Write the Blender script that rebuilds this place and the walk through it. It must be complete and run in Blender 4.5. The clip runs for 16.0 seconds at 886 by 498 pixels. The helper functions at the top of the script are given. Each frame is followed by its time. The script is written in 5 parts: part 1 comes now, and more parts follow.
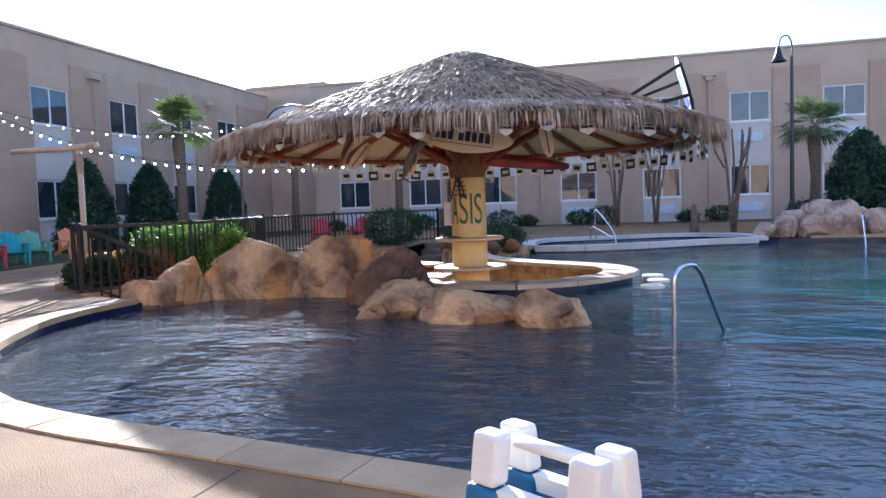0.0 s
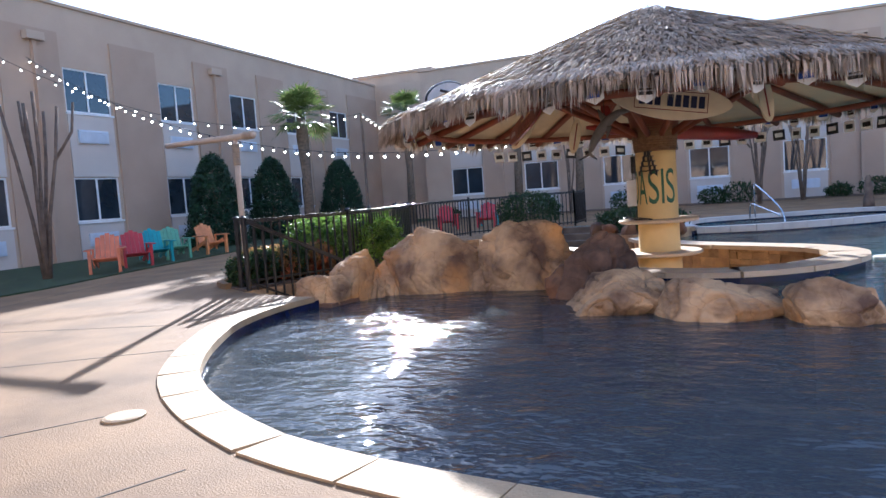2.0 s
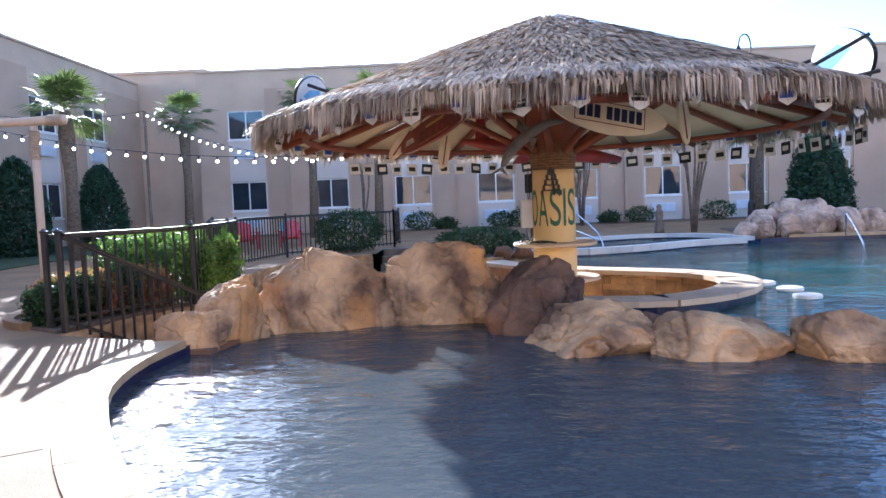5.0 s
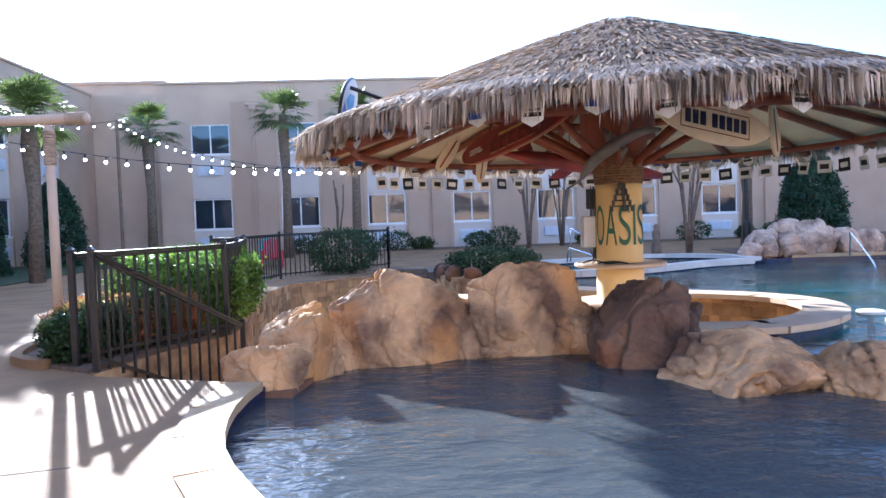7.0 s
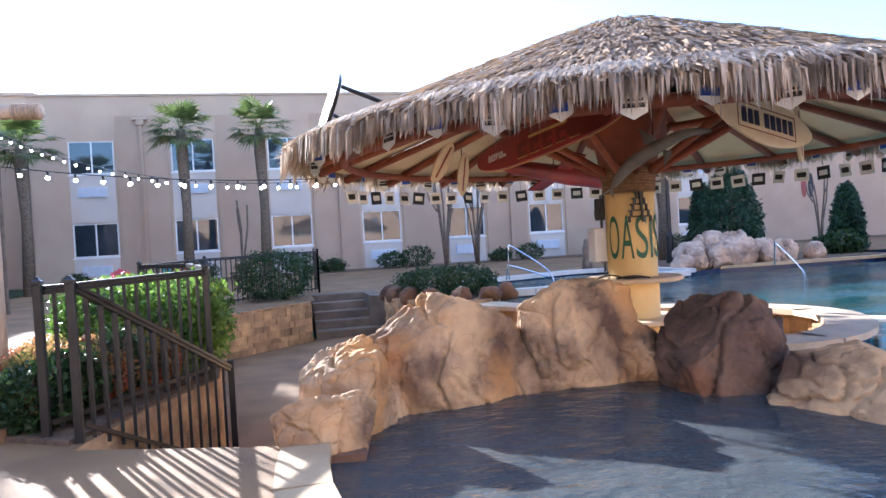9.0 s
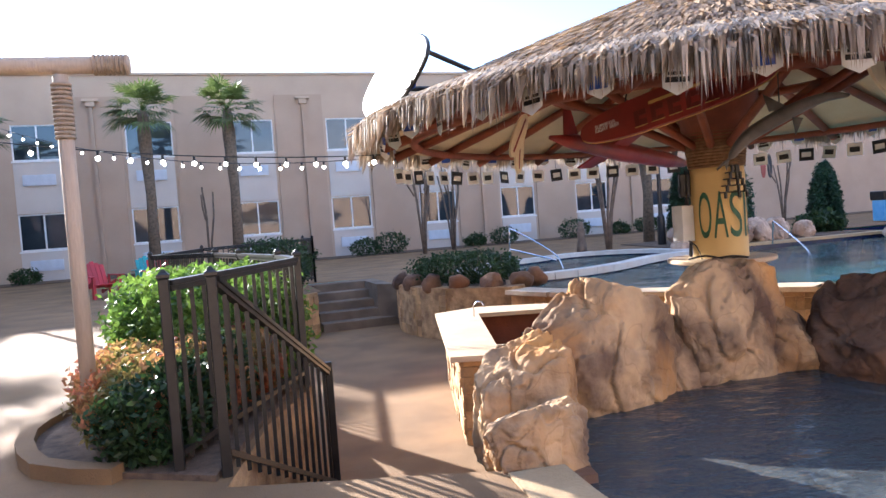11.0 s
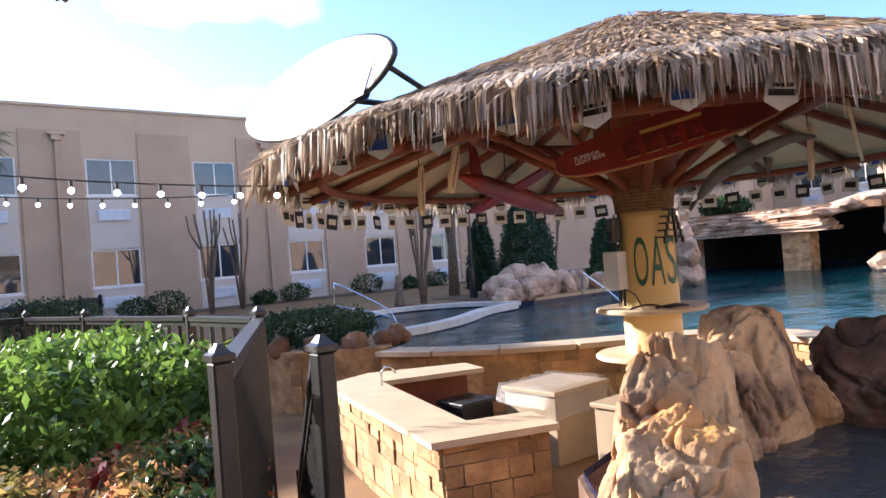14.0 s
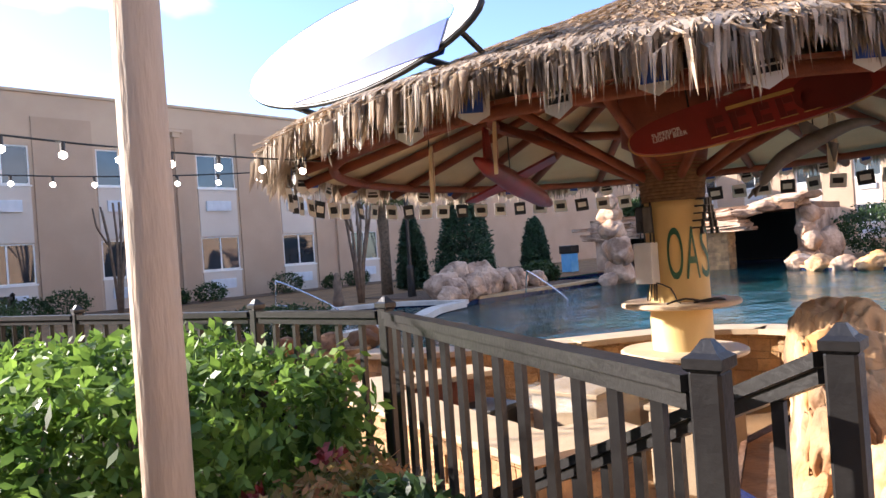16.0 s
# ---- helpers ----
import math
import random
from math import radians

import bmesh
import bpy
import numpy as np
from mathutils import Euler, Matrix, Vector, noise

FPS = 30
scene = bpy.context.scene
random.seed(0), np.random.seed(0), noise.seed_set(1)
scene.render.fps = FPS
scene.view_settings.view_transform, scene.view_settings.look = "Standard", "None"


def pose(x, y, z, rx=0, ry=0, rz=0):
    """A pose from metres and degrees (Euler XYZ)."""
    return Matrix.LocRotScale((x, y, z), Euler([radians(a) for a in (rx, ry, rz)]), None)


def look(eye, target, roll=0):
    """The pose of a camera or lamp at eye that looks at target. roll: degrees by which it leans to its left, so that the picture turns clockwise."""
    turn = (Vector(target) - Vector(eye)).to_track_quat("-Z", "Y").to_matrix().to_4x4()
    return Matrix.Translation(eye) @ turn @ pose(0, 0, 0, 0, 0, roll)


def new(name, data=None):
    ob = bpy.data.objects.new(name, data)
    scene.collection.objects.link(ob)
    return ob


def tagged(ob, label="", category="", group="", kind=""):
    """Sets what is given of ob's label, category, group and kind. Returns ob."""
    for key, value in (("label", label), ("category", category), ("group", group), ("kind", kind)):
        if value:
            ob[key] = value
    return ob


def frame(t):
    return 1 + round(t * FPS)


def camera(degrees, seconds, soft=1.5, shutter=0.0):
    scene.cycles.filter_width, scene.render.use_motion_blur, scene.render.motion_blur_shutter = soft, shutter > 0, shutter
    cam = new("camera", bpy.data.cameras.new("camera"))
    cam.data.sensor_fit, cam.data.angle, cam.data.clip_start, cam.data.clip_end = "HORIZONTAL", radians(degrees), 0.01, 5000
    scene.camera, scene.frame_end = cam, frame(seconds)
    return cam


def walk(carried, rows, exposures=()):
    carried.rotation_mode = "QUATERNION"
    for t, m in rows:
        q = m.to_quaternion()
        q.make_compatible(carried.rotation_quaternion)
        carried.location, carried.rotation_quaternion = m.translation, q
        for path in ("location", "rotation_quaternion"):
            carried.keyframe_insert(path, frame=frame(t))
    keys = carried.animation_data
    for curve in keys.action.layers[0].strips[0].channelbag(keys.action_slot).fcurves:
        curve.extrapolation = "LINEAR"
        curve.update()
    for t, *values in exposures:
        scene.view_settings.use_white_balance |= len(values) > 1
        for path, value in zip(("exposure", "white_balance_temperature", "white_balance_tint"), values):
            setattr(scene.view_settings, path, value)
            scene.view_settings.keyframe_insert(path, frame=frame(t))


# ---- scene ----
cam = camera(64.5, 16.0)
PATH = [
    (0, (-0.776, 0.164, 1.237), (-1.285, 2.094, 1.111), -2.0),
    (0.5, (-1.325, 0.315, 1.219), (-2.052, 2.175, 1.11), -4.6),
    (1, (-1.721, 0.514, 1.242), (-2.302, 2.42, 1.071), -3.1),
    (1.5, (-2.183, 0.721, 1.268), (-2.928, 2.576, 1.194), -2.9),
    (2, (-2.556, 0.844, 1.244), (-3.304, 2.693, 1.093), -4.1),
    (2.5, (-2.891, 0.906, 1.298), (-3.361, 2.838, 1.085), -5.0),
    (3, (-3.277, 1.099, 1.251), (-3.78, 3.023, 1.043), -6.1),
    (3.5, (-3.803, 1.359, 1.252), (-3.972, 3.337, 1.008), -3.8),
    (4, (-4.163, 1.573, 1.212), (-4.235, 3.556, 0.966), -0.9),
    (4.5, (-4.55, 1.75, 1.272), (-4.796, 3.73, 1.135), -5.0),
    (4.7, (-4.714, 1.871, 1.291), (-4.885, 3.859, 1.156), -3.7),
    (6.8, (-6.371, 2.967, 1.285), (-6.162, 4.954, 1.201), -1.4),
    (7, (-6.54, 3.079, 1.288), (-6.425, 5.074, 1.207), -1.9),
    (7.5, (-6.935, 3.398, 1.269), (-6.576, 5.359, 1.106), -3.3),
    (8, (-7.287, 3.741, 1.272), (-6.999, 5.714, 1.111), -1.3),
    (8.5, (-7.662, 4.051, 1.289), (-7.417, 6.029, 1.122), -0.9),
    (9, (-7.999, 4.378, 1.288), (-7.536, 6.323, 1.252), -3.2),
    (9.2, (-8.134, 4.491, 1.316), (-7.726, 6.447, 1.243), -3.5),
    (11.3, (-9.557, 5.827, 1.328), (-8.862, 7.7, 1.234), -4.0),
    (11.5, (-9.65, 5.944, 1.331), (-8.915, 7.801, 1.224), -3.8),
    (12, (-9.858, 6.401, 1.36), (-9.006, 8.21, 1.41), -4.7),
    (12.5, (-10.015, 6.742, 1.341), (-9.017, 8.474, 1.406), -5.3),
    (13, (-10.125, 7.118, 1.324), (-9.084, 8.825, 1.379), -3.8),
    (13.5, (-10.262, 7.447, 1.35), (-9.303, 9.202, 1.324), -7.1),
    (14, (-10.397, 7.837, 1.359), (-9.138, 9.391, 1.384), -4.4),
    (14.5, (-10.506, 8.149, 1.335), (-9.111, 9.582, 1.375), -3.5),
    (15, (-10.618, 8.518, 1.366), (-9.254, 9.981, 1.402), -2.8),
    (15.5, (-10.742, 8.934, 1.382), (-9.219, 10.23, 1.373), -3.6),
    (16, (-10.837, 9.338, 1.346), (-9.362, 10.688, 1.352), -4.1),
]
EXPOSURES = [(0.0, 1.62, 5350, 13), (2.5, 1.62, 5400, 13), (4.0, 1.9, 5300, 13), (7.0, 2.2, 5200, 13), (9.0, 2.32, 5450, 14), (11.5, 2.0, 5900, 15), (12.5, 1.75, 5800, 16), (16.0, 1.8, 6400, 18)]
walk(cam, [(t, look(eye, target, roll)) for t, eye, target, roll in PATH], EXPOSURES)

# ---- sky and sun ----
SUN_EL, SUN_AZ = radians(20.3), radians(-25.0)
world = bpy.data.worlds.new("sky")
scene.world = world
world.use_nodes = True
wn, wl = world.node_tree.nodes, world.node_tree.links
wn.clear()
sky = wn.new("ShaderNodeTexSky")
sky.sky_type, sky.sun_disc = "NISHITA", False
sky.sun_elevation, sky.sun_rotation = SUN_EL, SUN_AZ
sky.air_density, sky.dust_density, sky.ozone_density = 0.85, 0.6, 3.0
bg = wn.new("ShaderNodeBackground")
bg.inputs["Strength"].default_value = 0.125
geo = wn.new("ShaderNodeTexCoord")
cn = wn.new("ShaderNodeTexNoise")
cn.inputs["Scale"].default_value, cn.inputs["Detail"].default_value = 2.6, 7.0
stretch = wn.new("ShaderNodeMapping")
stretch.inputs["Scale"].default_value = (1.0, 1.0, 2.6)
ramp = wn.new("ShaderNodeValToRGB")
ramp.color_ramp.elements[0].position, ramp.color_ramp.elements[1].position = 0.51, 0.70
mixc = wn.new("ShaderNodeMix")
mixc.data_type = "RGBA"
mixc.inputs["B"].default_value = (5.6, 5.7, 5.9, 1)
wl.new(geo.outputs["Generated"], stretch.inputs["Vector"])
wl.new(stretch.outputs["Vector"], cn.inputs["Vector"])
wl.new(cn.outputs["Fac"], ramp.inputs["Fac"])
wl.new(ramp.outputs["Color"], mixc.inputs["Factor"])
wl.new(sky.outputs["Color"], mixc.inputs["A"])
wl.new(mixc.outputs["Result"], bg.inputs["Color"])
wl.new(bg.outputs["Background"], wn.new("ShaderNodeOutputWorld").inputs["Surface"])
sun = new("sun", bpy.data.lights.new("sun", "SUN"))
sun.data.energy, sun.data.angle, sun.data.color = 5.0, radians(0.6), (1.0, 0.92, 0.80)
sun_from = Vector((math.sin(SUN_AZ) * math.cos(SUN_EL), math.cos(SUN_AZ) * math.cos(SUN_EL), math.sin(SUN_EL)))
sun.matrix_world = look(sun_from * 60, (0, 0, 0))


# ---- materials ----
def mat(name, c1, c2=None, rough=0.7, scale=6.0, bump=0.2, metal=0.0, fine=60.0, lo=0.35, hi=0.65, spec=0.5, c3=None, each=0.0, stretch_z=1.0, island=0.0, grain=0.35):
    m = bpy.data.materials.new(name)
    m.use_nodes = True
    n, l = m.node_tree.nodes, m.node_tree.links
    b = n["Principled BSDF"]
    b.inputs["Roughness"].default_value, b.inputs["Metallic"].default_value = rough, metal
    b.inputs["Specular IOR Level"].default_value = spec
    c2 = c2 or tuple(v * 0.75 for v in c1)
    tc, mp = n.new("ShaderNodeTexCoord"), n.new("ShaderNodeMapping")
    mp.inputs["Scale"].default_value = (1, 1, stretch_z)
    l.new(tc.outputs["Object"], mp.inputs["Vector"])
    big, small = n.new("ShaderNodeTexNoise"), n.new("ShaderNodeTexNoise")
    for t, sc in ((big, scale), (small, fine)):
        t.inputs["Scale"].default_value, t.inputs["Detail"].default_value = sc, 5.0
        l.new(mp.outputs["Vector"], t.inputs["Vector"])
    r = n.new("ShaderNodeValToRGB")
    r.color_ramp.elements[0].position, r.color_ramp.elements[1].position = lo, hi
    r.color_ramp.elements[0].color, r.color_ramp.elements[1].color = (*c2, 1), (*c1, 1)
    if c3:
        e = r.color_ramp.elements.new((lo + hi) / 2)
        e.color = (*c3, 1)
    l.new(big.outputs["Fac"], r.inputs["Fac"])
    out = r.outputs["Color"]
    g = n.new("ShaderNodeMix")
    g.data_type, g.blend_type = "RGBA", "MULTIPLY"
    g.inputs["Factor"].default_value = grain
    l.new(out, g.inputs["A"])
    l.new(small.outputs["Color"], g.inputs["B"])
    hs = n.new("ShaderNodeHueSaturation")
    hs.inputs["Value"].default_value = 1.0 + grain * 0.57
    l.new(g.outputs["Result"], hs.inputs["Color"])
    hs.inputs["Saturation"].default_value = 1.0
    grey = n.new("ShaderNodeRGBToBW")
    l.new(small.outputs["Color"], grey.inputs["Color"])
    l.new(grey.outputs["Val"], g.inputs["B"])
    if each or island:
        if each:
            src = n.new("ShaderNodeObjectInfo").outputs["Random"]
        else:
            src = n.new("ShaderNodeNewGeometry").outputs["Random Per Island"]
        mr = n.new("ShaderNodeMapRange")
        mr.inputs["To Min"].default_value, mr.inputs["To Max"].default_value = 1.0 + grain * 0.57 - (each or island), 1.0 + grain * 0.57 + (each or island)
        l.new(src, mr.inputs["Value"])
        l.new(mr.outputs["Result"], hs.inputs["Value"])
    l.new(hs.outputs["Color"], b.inputs["Base Color"])
    if bump:
        bp = n.new("ShaderNodeBump")
        bp.inputs["Strength"].default_value, bp.inputs["Distance"].default_value = bump, 0.03
        l.new(small.outputs["Fac"], bp.inputs["Height"])
        l.new(bp.outputs["Normal"], b.inputs["Normal"])
    return m


def glow(name, color, strength):
    m = mat(name, color, color, 0.4, bump=0)
    b = m.node_tree.nodes["Principled BSDF"]
    b.inputs["Emission Color"].default_value, b.inputs["Emission Strength"].default_value = (*color, 1), strength
    return m


def leafy(name, c1, c2, rough=0.45, thru=0.35):
    m = mat(name, c1, c2, rough, 3.0, 0, island=0.35, spec=0.35)
    n, l = m.node_tree.nodes, m.node_tree.links
    b, o = n["Principled BSDF"], n["Material Output"]
    tr, mx = n.new("ShaderNodeBsdfTranslucent"), n.new("ShaderNodeMixShader")
    l.new(b.inputs["Base Color"].links[0].from_socket, tr.inputs["Color"])
    mx.inputs["Fac"].default_value = thru
    l.new(b.outputs["BSDF"], mx.inputs[1])
    l.new(tr.outputs["BSDF"], mx.inputs[2])
    l.new(mx.outputs["Shader"], o.inputs["Surface"])
    return m


def water_mat(name, tint, murk, cloudy):
    """Rippled pool water: clear tinted part, faintly milky part and a Fresnel gloss."""
    m = bpy.data.materials.new(name)
    m.use_nodes = True
    n, l = m.node_tree.nodes, m.node_tree.links
    n.remove(n["Principled BSDF"])
    tr, df, gl = n.new("ShaderNodeBsdfTransparent"), n.new("ShaderNodeBsdfDiffuse"), n.new("ShaderNodeBsdfGlossy")
    body, mx, fr = n.new("ShaderNodeMixShader"), n.new("ShaderNodeMixShader"), n.new("ShaderNodeFresnel")
    tr.inputs["Color"].default_value, gl.inputs["Roughness"].default_value = (*tint, 1), 0.05
    df.inputs["Color"].default_value, body.inputs["Fac"].default_value = (*murk, 1), cloudy
    fr.inputs["IOR"].default_value = 1.27
    tc, mp = n.new("ShaderNodeTexCoord"), n.new("ShaderNodeMapping")
    mp.inputs["Scale"].default_value, mp.inputs["Rotation"].default_value = (1.0, 1.5, 1.0), (0, 0, 0.35)
    l.new(tc.outputs["Object"], mp.inputs["Vector"])
    swell, ripple, fine = n.new("ShaderNodeTexNoise"), n.new("ShaderNodeTexNoise"), n.new("ShaderNodeTexNoise")
    for t, sc, det in ((swell, 0.4, 2.0), (ripple, 2.7, 3.0), (fine, 10.0, 2.0)):
        t.inputs["Scale"].default_value, t.inputs["Detail"].default_value = sc, det
        l.new(mp.outputs["Vector"], t.inputs["Vector"])
    calm = n.new("ShaderNodeMapRange")
    calm.inputs["From Min"].default_value, calm.inputs["From Max"].default_value = 0.35, 0.65
    calm.inputs["To Min"].default_value, calm.inputs["To Max"].default_value = 0.3, 1.2
    l.new(swell.outputs["Fac"], calm.inputs["Value"])
    add, amp = n.new("ShaderNodeMath"), n.new("ShaderNodeMath")
    add.operation, amp.operation = "MULTIPLY_ADD", "MULTIPLY"
    add.inputs[1].default_value = 0.22
    l.new(fine.outputs["Fac"], add.inputs[0])
    l.new(ripple.outputs["Fac"], add.inputs[2])
    l.new(add.outputs["Value"], amp.inputs[0])
    l.new(calm.outputs["Result"], amp.inputs[1])
    bp = n.new("ShaderNodeBump")
    bp.inputs["Strength"].default_value, bp.inputs["Distance"].default_value = 0.9, 0.06
    l.new(amp.outputs["Value"], bp.inputs["Height"])
    for sh in (gl, fr, df):
        l.new(bp.outputs["Normal"], sh.inputs["Normal"])
    l.new(tr.outputs["BSDF"], body.inputs[1])
    l.new(df.outputs["BSDF"], body.inputs[2])
    l.new(fr.outputs["Fac"], mx.inputs["Fac"])
    l.new(body.outputs["Shader"], mx.inputs[1])
    l.new(gl.outputs["BSDF"], mx.inputs[2])
    l.new(mx.outputs["Shader"], n["Material Output"].inputs["Surface"])
    return m


THATCH = leafy("dry_palm_thatch", (0.48, 0.33, 0.19), (0.26, 0.165, 0.09), 0.6, 0.2)
FRINGE = leafy("bleached_thatch_fringe", (0.60, 0.49, 0.37), (0.30, 0.23, 0.17), 0.6, 0.25)
CONCRETE = mat("warm_concrete", (0.28, 0.162, 0.070), (0.18, 0.102, 0.044), 0.85, 1.1, 0.35, fine=90)
COPING = mat("coping_stone", (0.48, 0.333, 0.18), (0.38, 0.26, 0.135), 0.75, 3, 0.25, each=0.12)
# Darker concrete copy; shade on the far steps is put into its colour.
STEP_C = mat("shaded_step_concrete", (0.22, 0.16, 0.11), (0.13, 0.095, 0.065), 0.9, 2.0, 0.4)
ROPE_GREY = mat("weathered_rope", (0.44, 0.33, 0.23), (0.33, 0.25, 0.17), 0.9, 20, 0.5, fine=90)
JOINT = mat("joint_filler", (0.10, 0.08, 0.06), rough=0.95)
TILE = mat("navy_pool_tile", (0.010, 0.018, 0.07), (0.006, 0.010, 0.035), 0.25, 8, 0.1)
PLASTER_DARK = mat("dark_pool_plaster", (0.235, 0.245, 0.25), (0.13, 0.14, 0.15), 0.8, 1.3, 0.5, fine=22, grain=0.6)
PLASTER_TEAL = mat("teal_pool_plaster", (0.02, 0.46, 0.45), (0.014, 0.38, 0.375), 0.8, 0.8, 0.1)
WATER = water_mat("clear_teal_water", (0.42, 0.66, 0.70), (0.02, 0.20, 0.22), 0.30)
WATER_DARK = water_mat("murky_lagoon_water", (0.20, 0.30, 0.38), (0.125, 0.145, 0.155), 0.50)
STUCCO = mat("tan_stucco", (0.55, 0.405, 0.288), (0.49, 0.355, 0.252), 0.9, 0.7, 0.3, fine=120)
PIER = mat("peach_stucco", (0.48, 0.34, 0.238), (0.43, 0.30, 0.208), 0.9, 0.7, 0.3, fine=120)
CREAM = mat("cream_stucco", (0.62, 0.54, 0.46), (0.57, 0.49, 0.42), 0.9, 0.7, 0.3, fine=120)
WHITE = mat("white_frame_paint", (0.78, 0.77, 0.74), (0.70, 0.69, 0.66), 0.5, 5, 0.05, grain=0.08)
GLASS = mat("dark_window_glass", (0.035, 0.045, 0.055), (0.02, 0.026, 0.032), 0.04, 0.9, 0, spec=0.9, grain=0.08)
CURTAIN = mat("grey_curtain", (0.35, 0.34, 0.33), (0.22, 0.22, 0.22), 0.9, 3, 0.1)
GRILLE = mat("pale_grille_metal", (0.62, 0.66, 0.72), (0.54, 0.58, 0.63), 0.5, 4, 0.05, grain=0.08)
BLACK = mat("black_painted_metal", (0.020, 0.019, 0.018), (0.011, 0.010, 0.010), 0.36, 9, 0.08, spec=0.5, grain=0.08)
STEEL = mat("stainless_steel", (0.72, 0.73, 0.75), (0.6, 0.61, 0.63), 0.22, 9, 0.02, metal=1.0, grain=0.08)
def rock_mat(name, light, dark, rust):
    m = mat(name, light, dark, 0.88, 1.9, 0.9, fine=11, lo=0.36, hi=0.60, c3=tuple((a + c) / 2 for a, c in zip(light, dark)))
    n, l = m.node_tree.nodes, m.node_tree.links
    b = n["Principled BSDF"]
    src = b.inputs["Base Color"].links[0].from_socket
    tc = n.new("ShaderNodeTexCoord")
    st = n.new("ShaderNodeTexNoise")
    st.inputs["Scale"].default_value, st.inputs["Detail"].default_value = 1.1, 4.0
    warp = n.new("ShaderNodeTexNoise")
    warp.inputs["Scale"].default_value = 2.2
    l.new(tc.outputs["Object"], st.inputs["Vector"])
    l.new(tc.outputs["Object"], warp.inputs["Vector"])
    rr = n.new("ShaderNodeValToRGB")
    rr.color_ramp.elements[0].position, rr.color_ramp.elements[1].position = 0.53, 0.70
    l.new(st.outputs["Fac"], rr.inputs["Fac"])
    mx = n.new("ShaderNodeMix")
    mx.data_type = "RGBA"
    mx.inputs["B"].default_value = (*rust, 1)
    l.new(rr.outputs["Color"], mx.inputs["Factor"])
    l.new(src, mx.inputs["A"])
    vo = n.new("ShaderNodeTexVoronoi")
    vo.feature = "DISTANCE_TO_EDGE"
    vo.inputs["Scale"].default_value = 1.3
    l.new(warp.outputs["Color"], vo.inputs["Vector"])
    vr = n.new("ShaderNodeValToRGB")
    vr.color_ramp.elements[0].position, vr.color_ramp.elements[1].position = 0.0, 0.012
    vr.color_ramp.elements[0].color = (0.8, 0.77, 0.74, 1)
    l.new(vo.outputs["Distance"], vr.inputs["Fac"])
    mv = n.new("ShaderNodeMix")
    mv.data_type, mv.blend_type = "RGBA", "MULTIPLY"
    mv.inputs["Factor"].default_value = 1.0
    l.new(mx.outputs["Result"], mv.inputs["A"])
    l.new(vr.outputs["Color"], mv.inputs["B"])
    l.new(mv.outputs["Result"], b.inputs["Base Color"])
    return m


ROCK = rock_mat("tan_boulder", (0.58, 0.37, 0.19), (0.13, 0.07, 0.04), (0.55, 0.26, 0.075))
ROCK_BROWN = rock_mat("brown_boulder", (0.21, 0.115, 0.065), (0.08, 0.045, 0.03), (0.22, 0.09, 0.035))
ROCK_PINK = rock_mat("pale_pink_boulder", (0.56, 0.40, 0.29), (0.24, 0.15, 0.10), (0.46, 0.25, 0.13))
BLOCK = mat("split_stone_block", (0.56, 0.34, 0.15), (0.33, 0.19, 0.09), 0.85, 3.5, 0.7, fine=30, each=0.4)
BLOCK_J = mat("split_stone_joint", (0.62, 0.40, 0.20), (0.30, 0.18, 0.09), 0.85, 5, 0.8, fine=25, island=0.35)
COUNTER = mat("tan_counter_slab", (0.58, 0.45, 0.30), (0.50, 0.38, 0.25), 0.55, 4, 0.1)
YELLOW = mat("yellow_column_paint", (0.70, 0.51, 0.21), (0.64, 0.45, 0.18), 0.6, 2.2, 0.1, grain=0.08)
ROPE = mat("tan_rope", (0.26, 0.15, 0.075), (0.18, 0.10, 0.05), 0.9, 20, 0.5, fine=90)
GREEN_P = mat("green_letter_paint", (0.03, 0.13, 0.07), rough=0.5)
RAFTER = mat("red_brown_log", (0.28, 0.075, 0.035), (0.19, 0.05, 0.025), 0.6, 4, 0.3)
CANVAS = mat("cream_ceiling_panel", (0.62, 0.52, 0.36), (0.56, 0.46, 0.31), 0.85, 2.5, 0.15)

THATCH_BASE = mat("packed_thatch", (0.27, 0.19, 0.12), (0.14, 0.095, 0.06), 0.95, 12, 0.8, fine=60)
WOOD_POLE = mat("weathered_pole_wood", (0.52, 0.40, 0.29), (0.42, 0.32, 0.23), 0.8, 2.5, 0.3, stretch_z=0.15, fine=70)
BARK = mat("grey_bark", (0.20, 0.14, 0.10), (0.12, 0.085, 0.06), 0.9, 6, 0.5)
PALM_TRUNK = mat("palm_trunk_fibre", (0.22, 0.16, 0.11), (0.12, 0.09, 0.06), 0.95, 14, 0.8)
HEDGE = leafy("bright_hedge_leaf", (0.22, 0.35, 0.06), (0.045, 0.10, 0.018), 0.5, 0.4)
SHRUB = leafy("dark_shrub_leaf", (0.045, 0.085, 0.025), (0.022, 0.045, 0.014))
CONIFER = leafy("dark_conifer_needle", (0.030, 0.075, 0.035), (0.014, 0.038, 0.018), thru=0.15)
RED_LEAF = leafy("red_nandina_leaf", (0.66, 0.22, 0.12), (0.22, 0.22, 0.06), 0.4, 0.45)
PALM_LEAF = leafy("palm_frond_leaf", (0.15, 0.20, 0.06), (0.08, 0.12, 0.03))
GRASS = mat("dark_lawn", (0.05, 0.075, 0.025), (0.03, 0.045, 0.016), 0.95, 2.5, 0.8, fine=80)
MULCH = mat("brown_mulch", (0.17, 0.11, 0.07), (0.09, 0.06, 0.04), 0.95, 12, 0.6)
